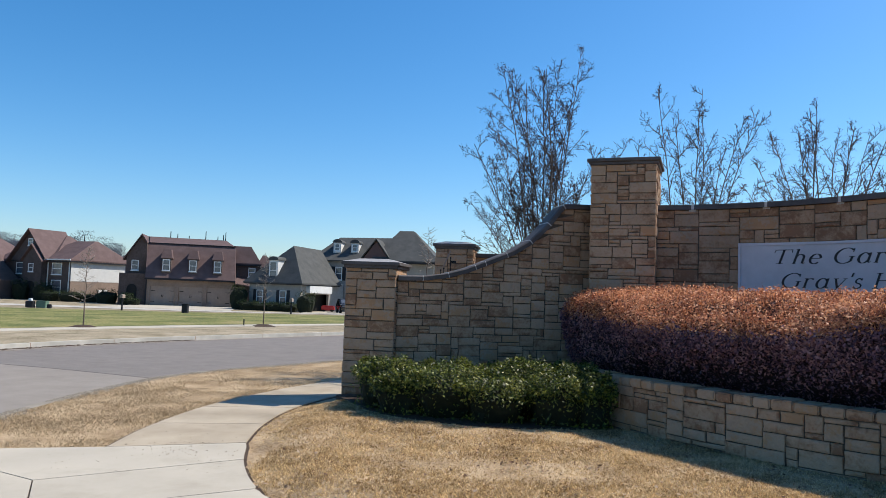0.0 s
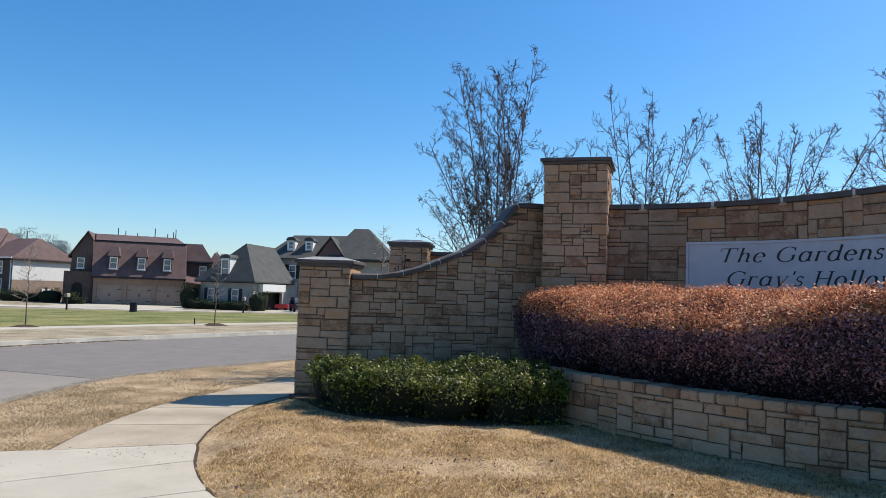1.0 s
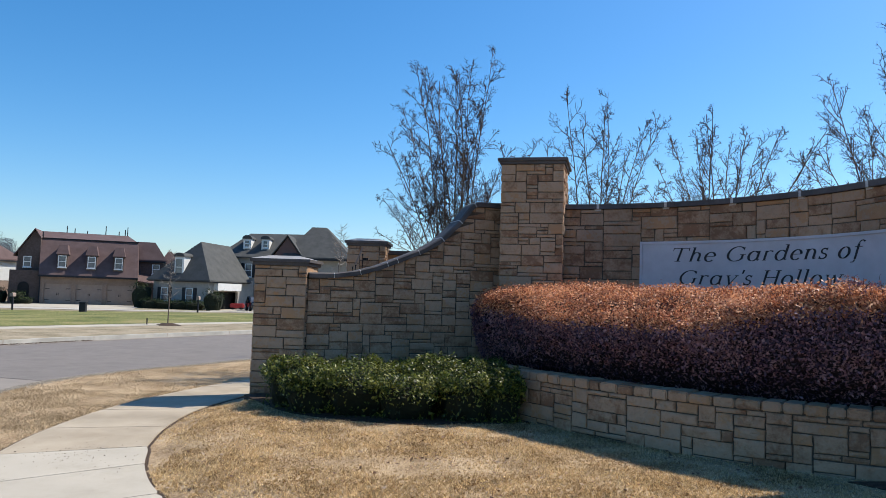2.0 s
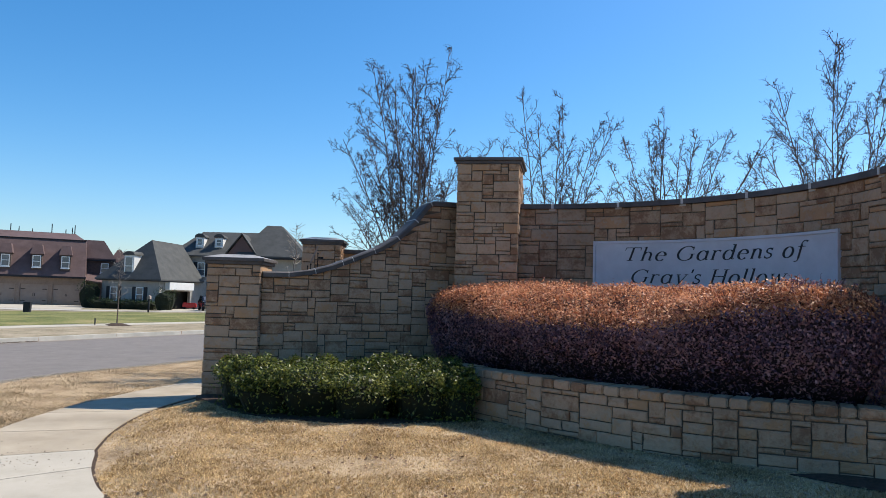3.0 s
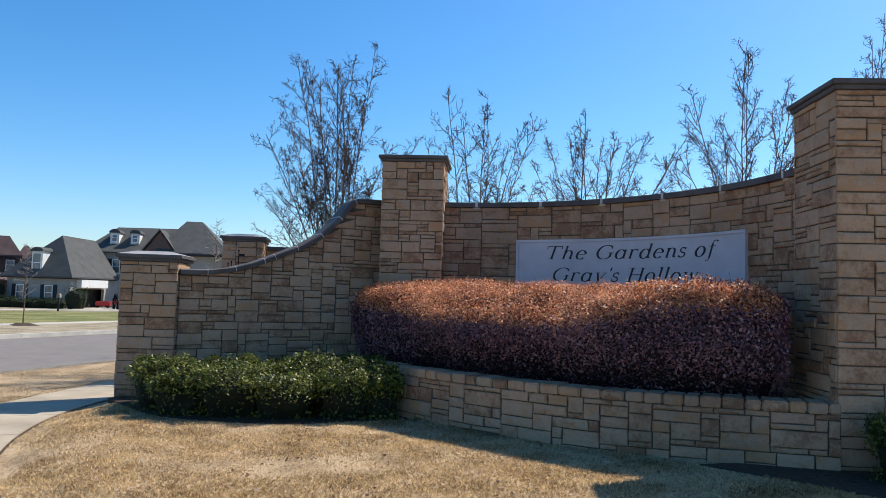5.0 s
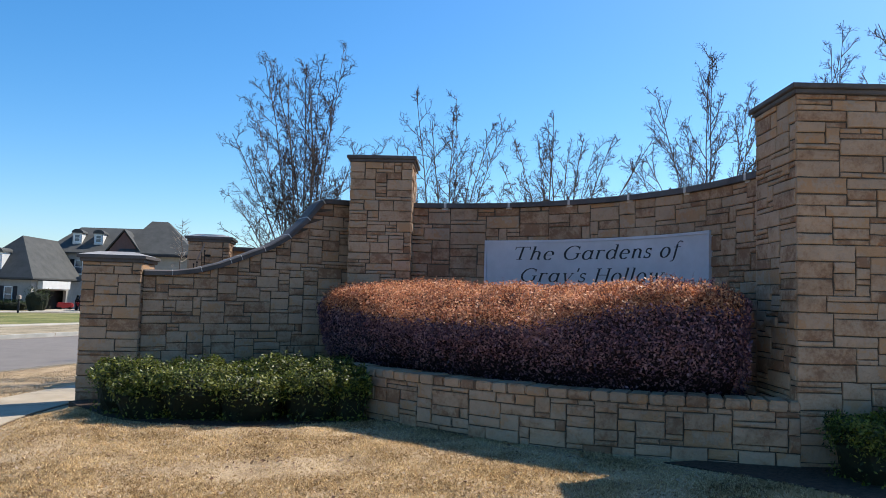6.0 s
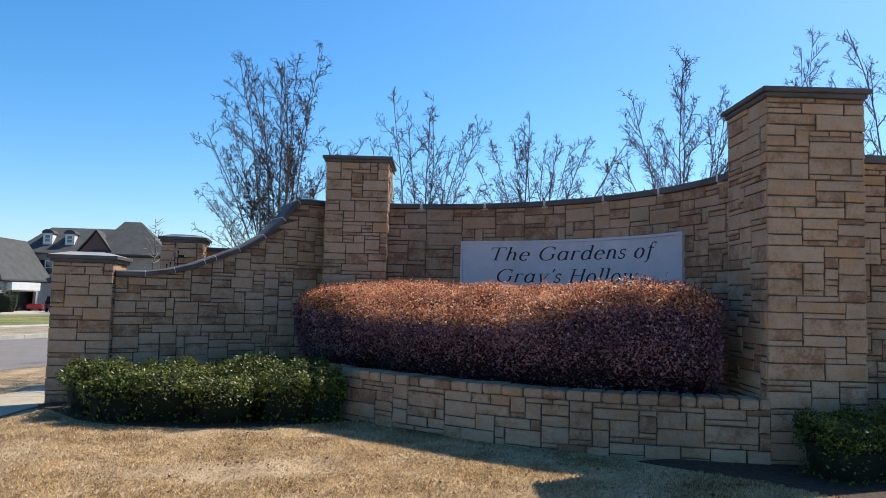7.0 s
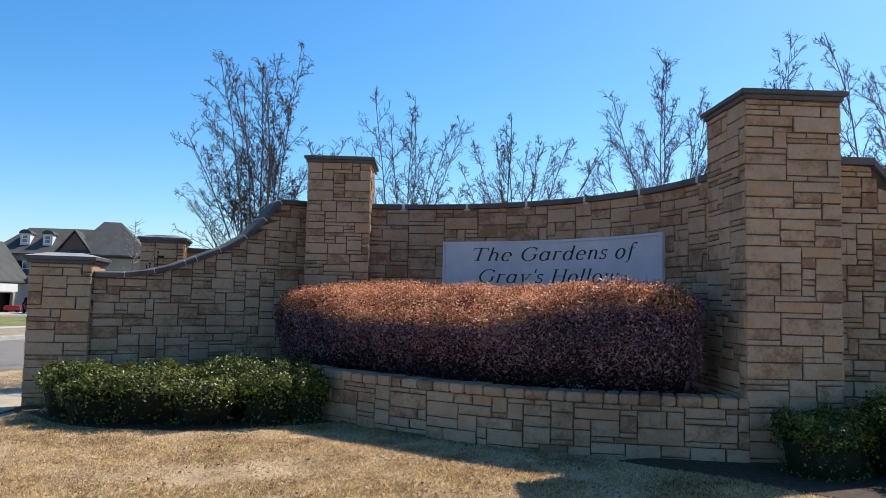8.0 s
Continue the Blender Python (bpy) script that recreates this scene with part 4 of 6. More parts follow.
def shrub(label, at, size, seed, count=7000, leaf=0.044, group="green shrubs by the wall", material=None):
    """A dense rounded shrub: a core painted as inner shade, and small glossy leaves over a lumpy body."""
    rg = random.Random(seed)
    t = thing("shrub", label, "shrub", group, at=at)
    off = Vector((seed * 3.7, seed * 1.3, 0))

    def body(d, k=1.0):
        lump = 1 + 0.18 * noise.noise(d * 2.1 + off) + 0.13 * noise.noise(d * 4.9 + off)
        e = Vector((math.copysign(abs(d.x) ** 0.74, d.x), math.copysign(abs(d.y) ** 0.66, d.y), math.copysign(abs(d.z) ** 0.62, d.z)))
        thin = 1 - 0.30 * ease(0.35, -0.5, d.z)
        return Vector((e.x * size[0] * thin, e.y * size[1] * thin, max(0, 0.32 * size[2] + e.z * 0.68 * size[2]))) * lump * k

    # core body in a shade colour, showing through the sparse lower leaves
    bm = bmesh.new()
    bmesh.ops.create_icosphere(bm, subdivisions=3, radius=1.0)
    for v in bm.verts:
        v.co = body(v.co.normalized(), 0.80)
    part("core", bm, t, "near-black core, inner shade painted in", LEAF_IN)
    pts, nors = [], []
    while len(pts) < count:
        d = Vector((rg.gauss(0, 1), rg.gauss(0, 1), rg.gauss(0, 1))).normalized()
        if d.z < -0.6 or rg.random() > min(1, 0.04 + 1.7 * max(0, d.z - 0.26)):
            continue
        pts.append(body(d, min(1.06, rg.gauss(0.955, 0.075))))
        nors.append((d + Vector((0, 0, 0.35))).normalized())
    tagged(part("foliage", leaf_mesh("foliage", np.array(pts), np.array(nors), leaf, material or LEAF, seed, slim=0.46), t, "small glossy green leaves"), kind="stuff")
    return t


G = "dense glossy green shrub in the mulch bed"
for k, (x, y, sx, sy, sz) in enumerate(((-0.74, 10.98, 0.54, 0.62, 0.66), (-0.50, 10.42, 0.44, 0.50, 0.56), (0.14, 10.42, 0.58, 0.82, 0.66), (0.78, 10.12, 0.52, 0.70, 0.57), (1.16, 10.62, 0.56, 0.74, 0.72), (1.58, 9.94, 0.46, 0.58, 0.63), (1.88, 10.35, 0.34, 0.55, 0.74), (2.05, 9.78, 0.30, 0.40, 0.62))):
    shrub(G, (x, y - 0.08, 0), (sx, sy, sz), 70 + k, count=8500)
for k, (x, y, sx, sy, sz) in enumerate(((6.42, 5.40, 0.50, 0.42, 0.58), (7.3, 5.05, 0.62, 0.5, 0.74), (8.3, 4.5, 0.6, 0.5, 0.7))):
    shrub("green shrub with narrow leaves at the pillar's foot", (x, y, 0), (sx, sy, sz), 80 + k, group="green shrubs by the pillar", leaf=0.038, count=10000)


def sapling(at, height, seed):
    """A young street tree: one straight stem with short bare side shoots."""
    rg = random.Random(seed)
    t = thing("young_tree", "young bare street tree with a straight slim stem", "tree", "young street trees", at=at)
    tv, tf, bv, bf = [], [], [], []
    pts = [Vector((rg.gauss(0, 0.012) * i / 4, rg.gauss(0, 0.012) * i / 4, height * i / 12)) for i in range(13)]
    tube(tv, tf, pts, [0.030 - 0.0022 * i for i in range(13)], 7)
    for i in range(46):
        h = height * (0.32 + 0.66 * i / 46)
        a = rg.uniform(0, 2 * math.pi)
        l = (0.18 + 0.42 * (1 - i / 46)) * rg.uniform(0.5, 1.1)
        b = Vector((0, 0, h))
        e = b + Vector((math.cos(a) * l, math.sin(a) * l, l * rg.uniform(0.15, 0.8)))
        m = b.lerp(e, 0.5) + Vector((0, 0, -0.02))
        tube(bv, bf, [b, m, e], [0.009, 0.007, 0.004], 4)
        for _ in range(3):
            q = m.lerp(e, rg.random())
            tube(bv, bf, [q, q + Vector((rg.gauss(0, 0.08), rg.gauss(0, 0.08), rg.uniform(0.0, 0.12)))], [0.006, 0.004], 3)
    part("trunk", data_mesh("trunk", tv, tf, BARK, True), t, "slim straight stem")
    tagged(part("branchwork", data_mesh("branchwork", bv, bf, PALE_TWIG), t, "short pale bare shoots"), kind="stuff")

# ---- beds, footpath and grass ----
BED_L = [(-1.62, 11.75), (-1.42, 11.26), (-1.2, 10.8), (-1.0, 10.4), (-0.75, 10.08), (-0.45, 9.83), (-0.1, 9.62), (0.3, 9.45), (0.9, 9.30), (1.35, 9.38), (1.95, 9.42), (2.42, 9.55), (2.6, 12.2), (2.6, 13.0), (-0.9, 12.4)]
BED_R = [(4.75, 6.5), (5.1, 5.95), (5.45, 5.35), (5.7, 4.75), (6.1, 3.9), (7.5, 2.2), (11, 2.0), (11, 5.0), (7.2, 6.2), (6.2, 6.4), (5.4, 6.5)]
for name, shape in (("mulch_bed", BED_L), ("mulch_bed", BED_R)):
    tagged(part(name, data_mesh(name, *flat_slab(shape, -0.2, 0.012), MULCH)), "dark bark mulch bed at the foot of the wall", "mulch", kind="structure")

pavement = thing("pavement", "pale concrete footpath bending past the short pillar", "pavement", kind="structure")
PATH_L = smooth_line(wide([(-3.30, 7.40), (-3.34, 8.64), (-3.13, 10.4), (-2.50, 12.3), (-1.80, 13.62), (-0.4, 15.6), (2.5, 19.0), (9, 25.4)]), 0.3)


def along(line, t):
    x = t * (len(line) - 1)
    i = min(int(x), len(line) - 2)
    return line[i].lerp(line[i + 1], x - i)


TOPZ = LOW + 0.022
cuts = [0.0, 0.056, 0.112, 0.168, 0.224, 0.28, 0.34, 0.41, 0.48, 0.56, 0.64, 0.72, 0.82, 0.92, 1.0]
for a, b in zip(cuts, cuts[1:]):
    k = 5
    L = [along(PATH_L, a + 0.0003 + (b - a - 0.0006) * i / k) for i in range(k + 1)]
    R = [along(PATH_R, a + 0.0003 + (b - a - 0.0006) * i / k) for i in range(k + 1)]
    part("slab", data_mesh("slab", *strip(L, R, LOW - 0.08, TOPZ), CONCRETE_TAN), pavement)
flare = [(p.x, p.y) for p in FLARE_R]
upper = [q for q in flare if q[1] > 7.65]
middle = [q for q in flare if 6.55 < q[1] < 7.62]
lower = [q for q in flare if q[1] < 6.53]
shapes = [
    [(-3.556, 6.570), (-1.990, 7.641)] + upper[::-1] + [(-3.555, 7.985), (-4.57, 7.735), (-5.30, 7.585), (-5.10, 7.436)],
    [(-3.564, 6.557), (-5.10, 7.422), (-5.30, 7.56), (-5.76, 7.47), (-5.76, 5.2), (-2.93, 5.27)],
    [(-3.550, 6.557), (-1.984, 7.626)] + middle + [(-1.592, 6.546), (-2.242, 6.160), (-3.10, 5.655)],
    [(-3.094, 5.642), (-2.238, 6.147), (-1.585, 6.533)] + lower + [(12, -2), (-2.2, 2.6), (-5.76, 3.6), (-5.76, 5.185), (-2.92, 5.255)],
]
for shape in shapes:
    part("slab", data_mesh("slab", *flat_slab(shape if sum(a[0] * b[1] - b[0] * a[1] for a, b in zip(shape, shape[1:] + shape[:1])) > 0 else shape[::-1], LOW - 0.08, TOPZ), CONCRETE), pavement)
ALL_PAVE = [tuple(along(PATH_L, t / 40)[:2]) for t in range(41)] + [tuple(along(PATH_R, t / 40)[:2]) for t in range(40, -1, -1)]
FLAT = [(-5.76, 7.50), (-5.30, 7.60), (-4.57, 7.75), (-3.56, 7.99), (-2.19, 8.46)] + flare + [(12, -2), (-2.2, 2.6), (-5.76, 3.6)]
lip = [Vector((*q, 0)) for q in path_np]
lip = lip[next(i for i, q in enumerate(lip) if q.x < 1.0):]
tagged(part("soil_and_shade_edge", data_mesh("soil_and_shade_edge", *strip(lip, offset(lip, -0.035), LOW - 0.05, LOW + 0.009), MULCH)), "dark bare soil edge between lawn and footpath", "soil", kind="structure")
# dark strip painting the shadow line where the verge meets the flare
rim_l = [Vector((*q, 0)) for q in ((-5.76, 7.485), (-5.30, 7.60), (-4.57, 7.75), (-3.60, 7.995))]
tagged(part("soil_and_shade_edge", data_mesh("soil_and_shade_edge", *strip(offset(rim_l, 0.03), rim_l, LOW - 0.05, LOW + 0.010), MULCH)), "dark edge of bare soil and painted shade between verge and footpath", "soil", kind="structure")
side_l = [p for p in PATH_L if p.y < 16]
tagged(part("soil_and_shade_edge", data_mesh("soil_and_shade_edge", *strip(offset(side_l, 0.035), offset(side_l, 0.001), LOW - 0.05, LOW + 0.010), MULCH)), "dark edge of bare soil and painted shade between verge and footpath", "soil", kind="structure")
EDGE_L = [(p.x, p.y) for p in side_l] + [(p.x, p.y) for p in reversed(offset(side_l, 0.03))]
WORN = [(p.x, p.y) for p in near_kerb] + [(p.x, p.y) for p in reversed(offset(near_kerb, -0.17))]
EDGE = [(p.x, p.y) for p in lip] + [(p.x, p.y) for p in reversed(offset(lip, -0.03))]
part("joint_bed", data_mesh("joint_bed", *flat_slab(list(reversed(FLAT)), LOW - 0.07, LOW + 0.010), MORTAR), pavement, "dark joints between the slabs")


def inside(xy, shape):
    """Which of the points xy lie in the polygon."""
    x, y = xy[:, 0], xy[:, 1]
    hit = np.zeros(len(xy), bool)
    for (ax, ay), (bx, by) in zip(shape, shape[1:] + shape[:1]):
        c = (ay > y) != (by > y)
        with np.errstate(divide="ignore", invalid="ignore"):
            hit ^= c & (x < (bx - ax) * (y - ay) / (by - ay) + ax)
    return hit


def blades(name, areas, seed, material, tall, skip):
    """Short grass as single bent blades over areas (x0, x1, y0, y1, per square metre)."""
    rg = np.random.default_rng(seed)
    xy = np.concatenate([np.column_stack([rg.uniform(x0, x1, int((x1 - x0) * (y1 - y0) * d)), rg.uniform(y0, y1, int((x1 - x0) * (y1 - y0) * d))]) for x0, x1, y0, y1, d in areas])
    keep = ~np.logical_or.reduce([inside(xy, p) for p in skip])
    keep &= inside(xy, near_pts)
    patch = np.array([noise.noise(Vector((a * 0.9, b * 0.9, 0))) + 0.6 * noise.noise(Vector((a * 2.7, b * 2.7, 5))) for a, b in xy])
    keep &= rg.random(len(xy)) < np.clip(0.95 + 0.6 * patch, 0.5, 1)
    xy, patch = xy[keep], patch[keep]
    tuft = np.array([noise.noise(Vector((a * 26, b * 26, 2))) for a, b in xy])
    keep = rg.random(len(xy)) < np.clip(0.74 + 1.5 * tuft, 0.12, 1)
    xy, patch = xy[keep], 0.6 * patch[keep] + 0.5 * tuft[keep]
    n = len(xy)
    az, h = rg.uniform(0, 2 * np.pi, n), tall * rg.uniform(0.45, 1.3, n) * (1 + 1.1 * np.clip(patch, -0.6, 0.8))
    le = np.abs(rg.normal(0.75, 0.35, n))
    w = rg.uniform(0.0012, 0.0026, n) * (1 + 0.05 * np.hypot(xy[:, 0], xy[:, 1]))
    base = np.column_stack([xy, np.array([lawn_z(a, b) for a, b in xy]) - 0.002])
    side = np.column_stack([-np.sin(az), np.cos(az), np.zeros(n)]) * w[:, None]
    mid = base + np.column_stack([np.cos(az) * np.sin(le * 0.5), np.sin(az) * np.sin(le * 0.5), np.cos(le * 0.5)]) * (h * 0.55)[:, None]
    tip = mid + np.column_stack([np.cos(az) * np.sin(le * 1.3), np.sin(az) * np.sin(le * 1.3), np.cos(le * 1.3)]) * (h * 0.5)[:, None]
    v = np.stack([base - side, base + side, mid + side * 0.7, tip, mid - side * 0.7], 1).reshape(-1, 3)
    me = bpy.data.meshes.new(name)
    me.vertices.add(5 * n)
    me.vertices.foreach_set("co", v.astype(np.float32).ravel())
    me.loops.add(5 * n)
    me.loops.foreach_set("vertex_index", np.arange(5 * n, dtype=np.int32))
    me.polygons.add(n)
    me.polygons.foreach_set("loop_start", np.arange(0, 5 * n, 5, dtype=np.int32))
    me.polygons.foreach_set("loop_total", np.full(n, 5, dtype=np.int32))
    me.materials.append(material)
    me.update(calc_edges=True)
    return me


PLANT = [on_planter(pl_len * i / 24, 0.03, 0)[:2] for i in range(25)] + [(7.0, 6.0), (7.5, 9), (3, 13), (2.3, 12)]
RIGHT_OF_PATH = [(p.x, p.y) for p in PATH_R] + [(14, 22), (14, 7)]
OFF_TURF = [ALL_PAVE, FLAT, BED_L, BED_R, PLANT, EDGE, EDGE_L, WORN]
grass = part("grass", blades("grass", [(-1.9, 5.9, 4.6, 8.0, 10500), (-1.9, 4.0, 8.0, 11.6, 6500), (-2.4, -1.9, 7.5, 12.5, 3200), (5.9, 7.0, 3.0, 5.0, 800)], 5, BLADE, 0.023, OFF_TURF))
tagged(grass, "short dry straw-coloured dormant grass", "grass", kind="stuff")
verge_grass = part("verge_grass", blades("verge_grass", [(-5.9, -3.2, 7.4, 13.0, 6000), (-5.9, -1.0, 13.0, 20, 1900), (-3.2, -1.5, 9.0, 13.0, 6000)], 6, BLADE_DULL, 0.021, OFF_TURF + [RIGHT_OF_PATH]))
tagged(verge_grass, "short dull tan dormant grass of the verge", "grass", kind="stuff")

# dry leaves and crumbs lying about
rg = np.random.default_rng(17)
lp = np.column_stack([rg.uniform(-1.6, 5.5, 620), rg.uniform(5.0, 9.6, 620)])
lp = lp[~(inside(lp, BED_R) | inside(lp, PLANT) | inside(lp, FLAT) | inside(lp, ALL_PAVE))]
lp = np.concatenate([lp, np.column_stack([rg.normal(0.75, 0.28, 60), rg.normal(7.2, 0.16, 60)])])
l3 = np.column_stack([lp, np.array([lawn_z(a, b) for a, b in lp]) + 0.022])
litter = part("leaf_litter", leaf_mesh("leaf_litter", l3, np.tile([0.0, 0.0, 1.0], (len(l3), 1)), 0.045, mat("dead_leaf", [(0.10, 0.05, 0.03), (0.20, 0.11, 0.06), (0.34, 0.25, 0.17)], by_piece=0.8, bump=0), 18, slim=0.6, spread=0.5))
tagged(litter, "dry brown leaves scattered over the lawn", "leaves", kind="stuff")
cp = np.column_stack([rg.normal(-2.75, 0.35, 130), rg.normal(8.0, 0.22, 130)])
cp = np.concatenate([cp, np.column_stack([rg.uniform(-4.5, -1.9, 60), rg.uniform(6.9, 9.5, 60)])])
cp = cp[inside(cp, FLAT) | inside(cp, ALL_PAVE)]
c3 = np.column_stack([cp, np.full(len(cp), TOPZ + 0.004)])
crumbs = part("crumbs", leaf_mesh("crumbs", c3, np.tile([0.0, 0.0, 1.0], (len(c3), 1)), 0.016, MULCH, 19, slim=0.8, spread=0.6))
tagged(crumbs, "dark crumbs of soil and leaf on the footpath", "debris", kind="stuff")

# ---- the far side of the road: lawn, drives, houses ----
FAR_Z = -0.58
BRICK = mat("brown_brick", [(0.060, 0.043, 0.038), (0.096, 0.070, 0.062), (0.124, 0.093, 0.083)], scale=6, bump=0.4, bump_scale=25, stain=0.2)
BRICK_TAN = mat("tan_brick", [(0.21, 0.152, 0.12), (0.285, 0.214, 0.17)], scale=7, bump=0.4, bump_scale=25, stain=0.15)
PAINTED = mat("painted_brick", [(0.2688, 0.2591, 0.2402), (0.3328, 0.3223, 0.2995)], scale=4, bump=0.3, bump_scale=25, stain=0.12)
SIDING = mat("white_siding", [(0.578, 0.578, 0.561), (0.663, 0.663, 0.646)], scale=2, bump=0.1)
ROOF_RED = mat("brown_shingles", [(0.096, 0.062, 0.058), (0.122, 0.080, 0.076), (0.148, 0.100, 0.095)], scale=1.2, bump=0.5, bump_scale=18, fine=0.35, stain=0.06)
ROOF_GREY = mat("grey_shingles", [(0.050, 0.052, 0.051), (0.068, 0.070, 0.068), (0.086, 0.087, 0.084)], scale=1.2, bump=0.5, bump_scale=18, fine=0.35, stain=0.06)
TRIM_WHITE = mat("white_trim", [(0.70, 0.70, 0.68), (0.80, 0.80, 0.78)], scale=3, bump=0.05)
TRIM_TAN = mat("tan_paint", [(0.25, 0.194, 0.16), (0.31, 0.245, 0.204)], scale=2, bump=0.1)
SHUTTER = mat("dark_shutter", [(0.012, 0.013, 0.017), (0.022, 0.023, 0.028)], scale=4, rough=0.6)
DARK = mat("dark_interior", [(0.008, 0.008, 0.009), (0.02, 0.019, 0.018)], scale=2, bump=0)
GLASS = mat("window_glass", [(0.06, 0.067, 0.08), (0.15, 0.162, 0.18)], scale=1.2, rough=0.12, bump=0, spec=0.8)
EVERGREEN = mat("evergreen", [(0.012, 0.022, 0.009), (0.03, 0.048, 0.016), (0.055, 0.075, 0.025)], scale=3, bump=0, by_piece=0.5, thin=0.15)
PLASTIC_G = mat("green_cabinet", [(0.10, 0.17, 0.12), (0.14, 0.22, 0.16)], scale=4, rough=0.5)
CARPAINT = mat("dark_car_paint", [(0.012, 0.012, 0.014), (0.02, 0.02, 0.023)], rough=0.25, bump=0, coat=0.6)
RUBBER = mat("rubber", [(0.012, 0.012, 0.012), (0.02, 0.02, 0.02)], bump=0)
REDPAINT = mat("red_plastic", [(0.35, 0.03, 0.03), (0.45, 0.05, 0.045)], bump=0, rough=0.5)
WOODS = mat("far_twigs", [(0.20, 0.18, 0.18), (0.30, 0.272, 0.27)], scale=0.2, bump=0)


def poly(points, thick=0.0, down=Vector((0, 0, -1))):
    """A flat piece from its outline; with thickness it becomes a slab."""
    bm = bmesh.new()
    v = [bm.verts.new(p) for p in points]
    f = bm.faces.new(v)
    if thick:
        ex = bmesh.ops.extrude_face_region(bm, geom=[f])
        for q in ex["geom"]:
            if isinstance(q, bmesh.types.BMVert):
                q.co += down * thick
        bmesh.ops.recalc_face_normals(bm, faces=bm.faces[:])
    return bm


def prism(xz, y0, y1):
    """An upright outline in x and z, from y0 back to y1."""
    bm = bmesh.new()
    a = [bm.verts.new((x, y0, z)) for x, z in xz]
    b = [bm.verts.new((x, y1, z)) for x, z in xz]
    n = len(xz)
    bm.faces.new(a)
    bm.faces.new(list(reversed(b)))
    for i in range(n):
        bm.faces.new((a[(i + 1) % n], a[i], b[i], b[(i + 1) % n]))
    bmesh.ops.recalc_face_normals(bm, faces=bm.faces[:])
    return bm


def roof_face(house, pts, material, name="roof_face"):
    return part(name, poly([Vector(p) for p in pts], 0.14), house, "", material)


def window(house, x, z, w, h, y, m=None, shutters=False, frame_mat=None, rows=2):
    """A window in a wall that faces -y (or turned by m): frame, panes, bar, sill."""
    m = m or Matrix.Identity(4)
    fr = bmesh.new()
    t = 0.075
    for a in ((x, x + t, z, z + h), (x + w - t, x + w, z, z + h), (x + t, x + w - t, z, z + t), (x + t, x + w - t, z + h - t, z + h), (x + t, x + w - t, z + h / 2 - 0.03, z + h / 2 + 0.03)):
        box(fr, a[0], a[1], y - 0.06, y + 0.02, a[2], a[3], m)
    win = part("window", fr, house, "white sash window", frame_mat or TRIM_WHITE)
    for k in range(2):
        part("pane", block(x + t, x + w - t, y - 0.028, y - 0.018, z + t + k * (h / 2 - t / 2 + 0.0), z + (k + 1) * h / 2 - 0.03 - (k == 1) * (t - 0.03), 0, m), win, "", GLASS)
    part("sill", block(x - 0.06, x + w + 0.06, y - 0.12, y + 0.02, z - 0.09, z - 0.002, 0, m), win, "", frame_mat or TRIM_WHITE)
    if shutters:
        for sx in (x - 0.44, x + w + 0.04):
            part("shutter", block(sx, sx + 0.40, y - 0.05, y + 0.02, z - 0.05, z + h + 0.05, 0.01, m), house, "dark louvred shutter", SHUTTER)
    return win


def dormer(house, x, z, w, h, y, depth, wall, roof, curved=False, win_w=0.7):
    """A dormer: cheeks and front, roof, window. x, z: its lower middle; y: its front."""
    part("dormer_wall", block(x - w / 2, x + w / 2, y, y + depth, z - 0.25, z + h, 0), house, "", wall)
    if curved:
        xz = [(x - w / 2 - 0.12, z + h)] + [(x - (w / 2 + 0.12) * math.cos(math.pi * i / 10), z + h + 0.42 * math.sin(math.pi * i / 10)) for i in range(1, 10)] + [(x + w / 2 + 0.12, z + h)]
        part("dormer_roof", prism(xz, y - 0.12, y + depth), house, "", roof)
    else:
        bm = bmesh.new()
        o = w / 2 + 0.14
        v = [bm.verts.new(p) for p in ((x - o, y - 0.16, z + h), (x + o, y - 0.16, z + h), (x + o, y + depth, z + h), (x - o, y + depth, z + h), (x - o * 0.62, y + 0.28, z + h + 1.0), (x + o * 0.62, y + 0.28, z + h + 1.0), (x + o * 0.62, y + depth + 0.7, z + h + 1.0), (x - o * 0.62, y + depth + 0.7, z + h + 1.0))]
        for f in ((3, 2, 1, 0), (4, 5, 6, 7), (0, 1, 5, 4), (1, 2, 6, 5), (2, 3, 7, 6), (3, 0, 4, 7)):
            bm.faces.new([v[i] for i in f])
        part("dormer_roof", bm, house, "", roof)
    window(house, x - win_w / 2, z + 0.02, win_w, h - 0.16, y)


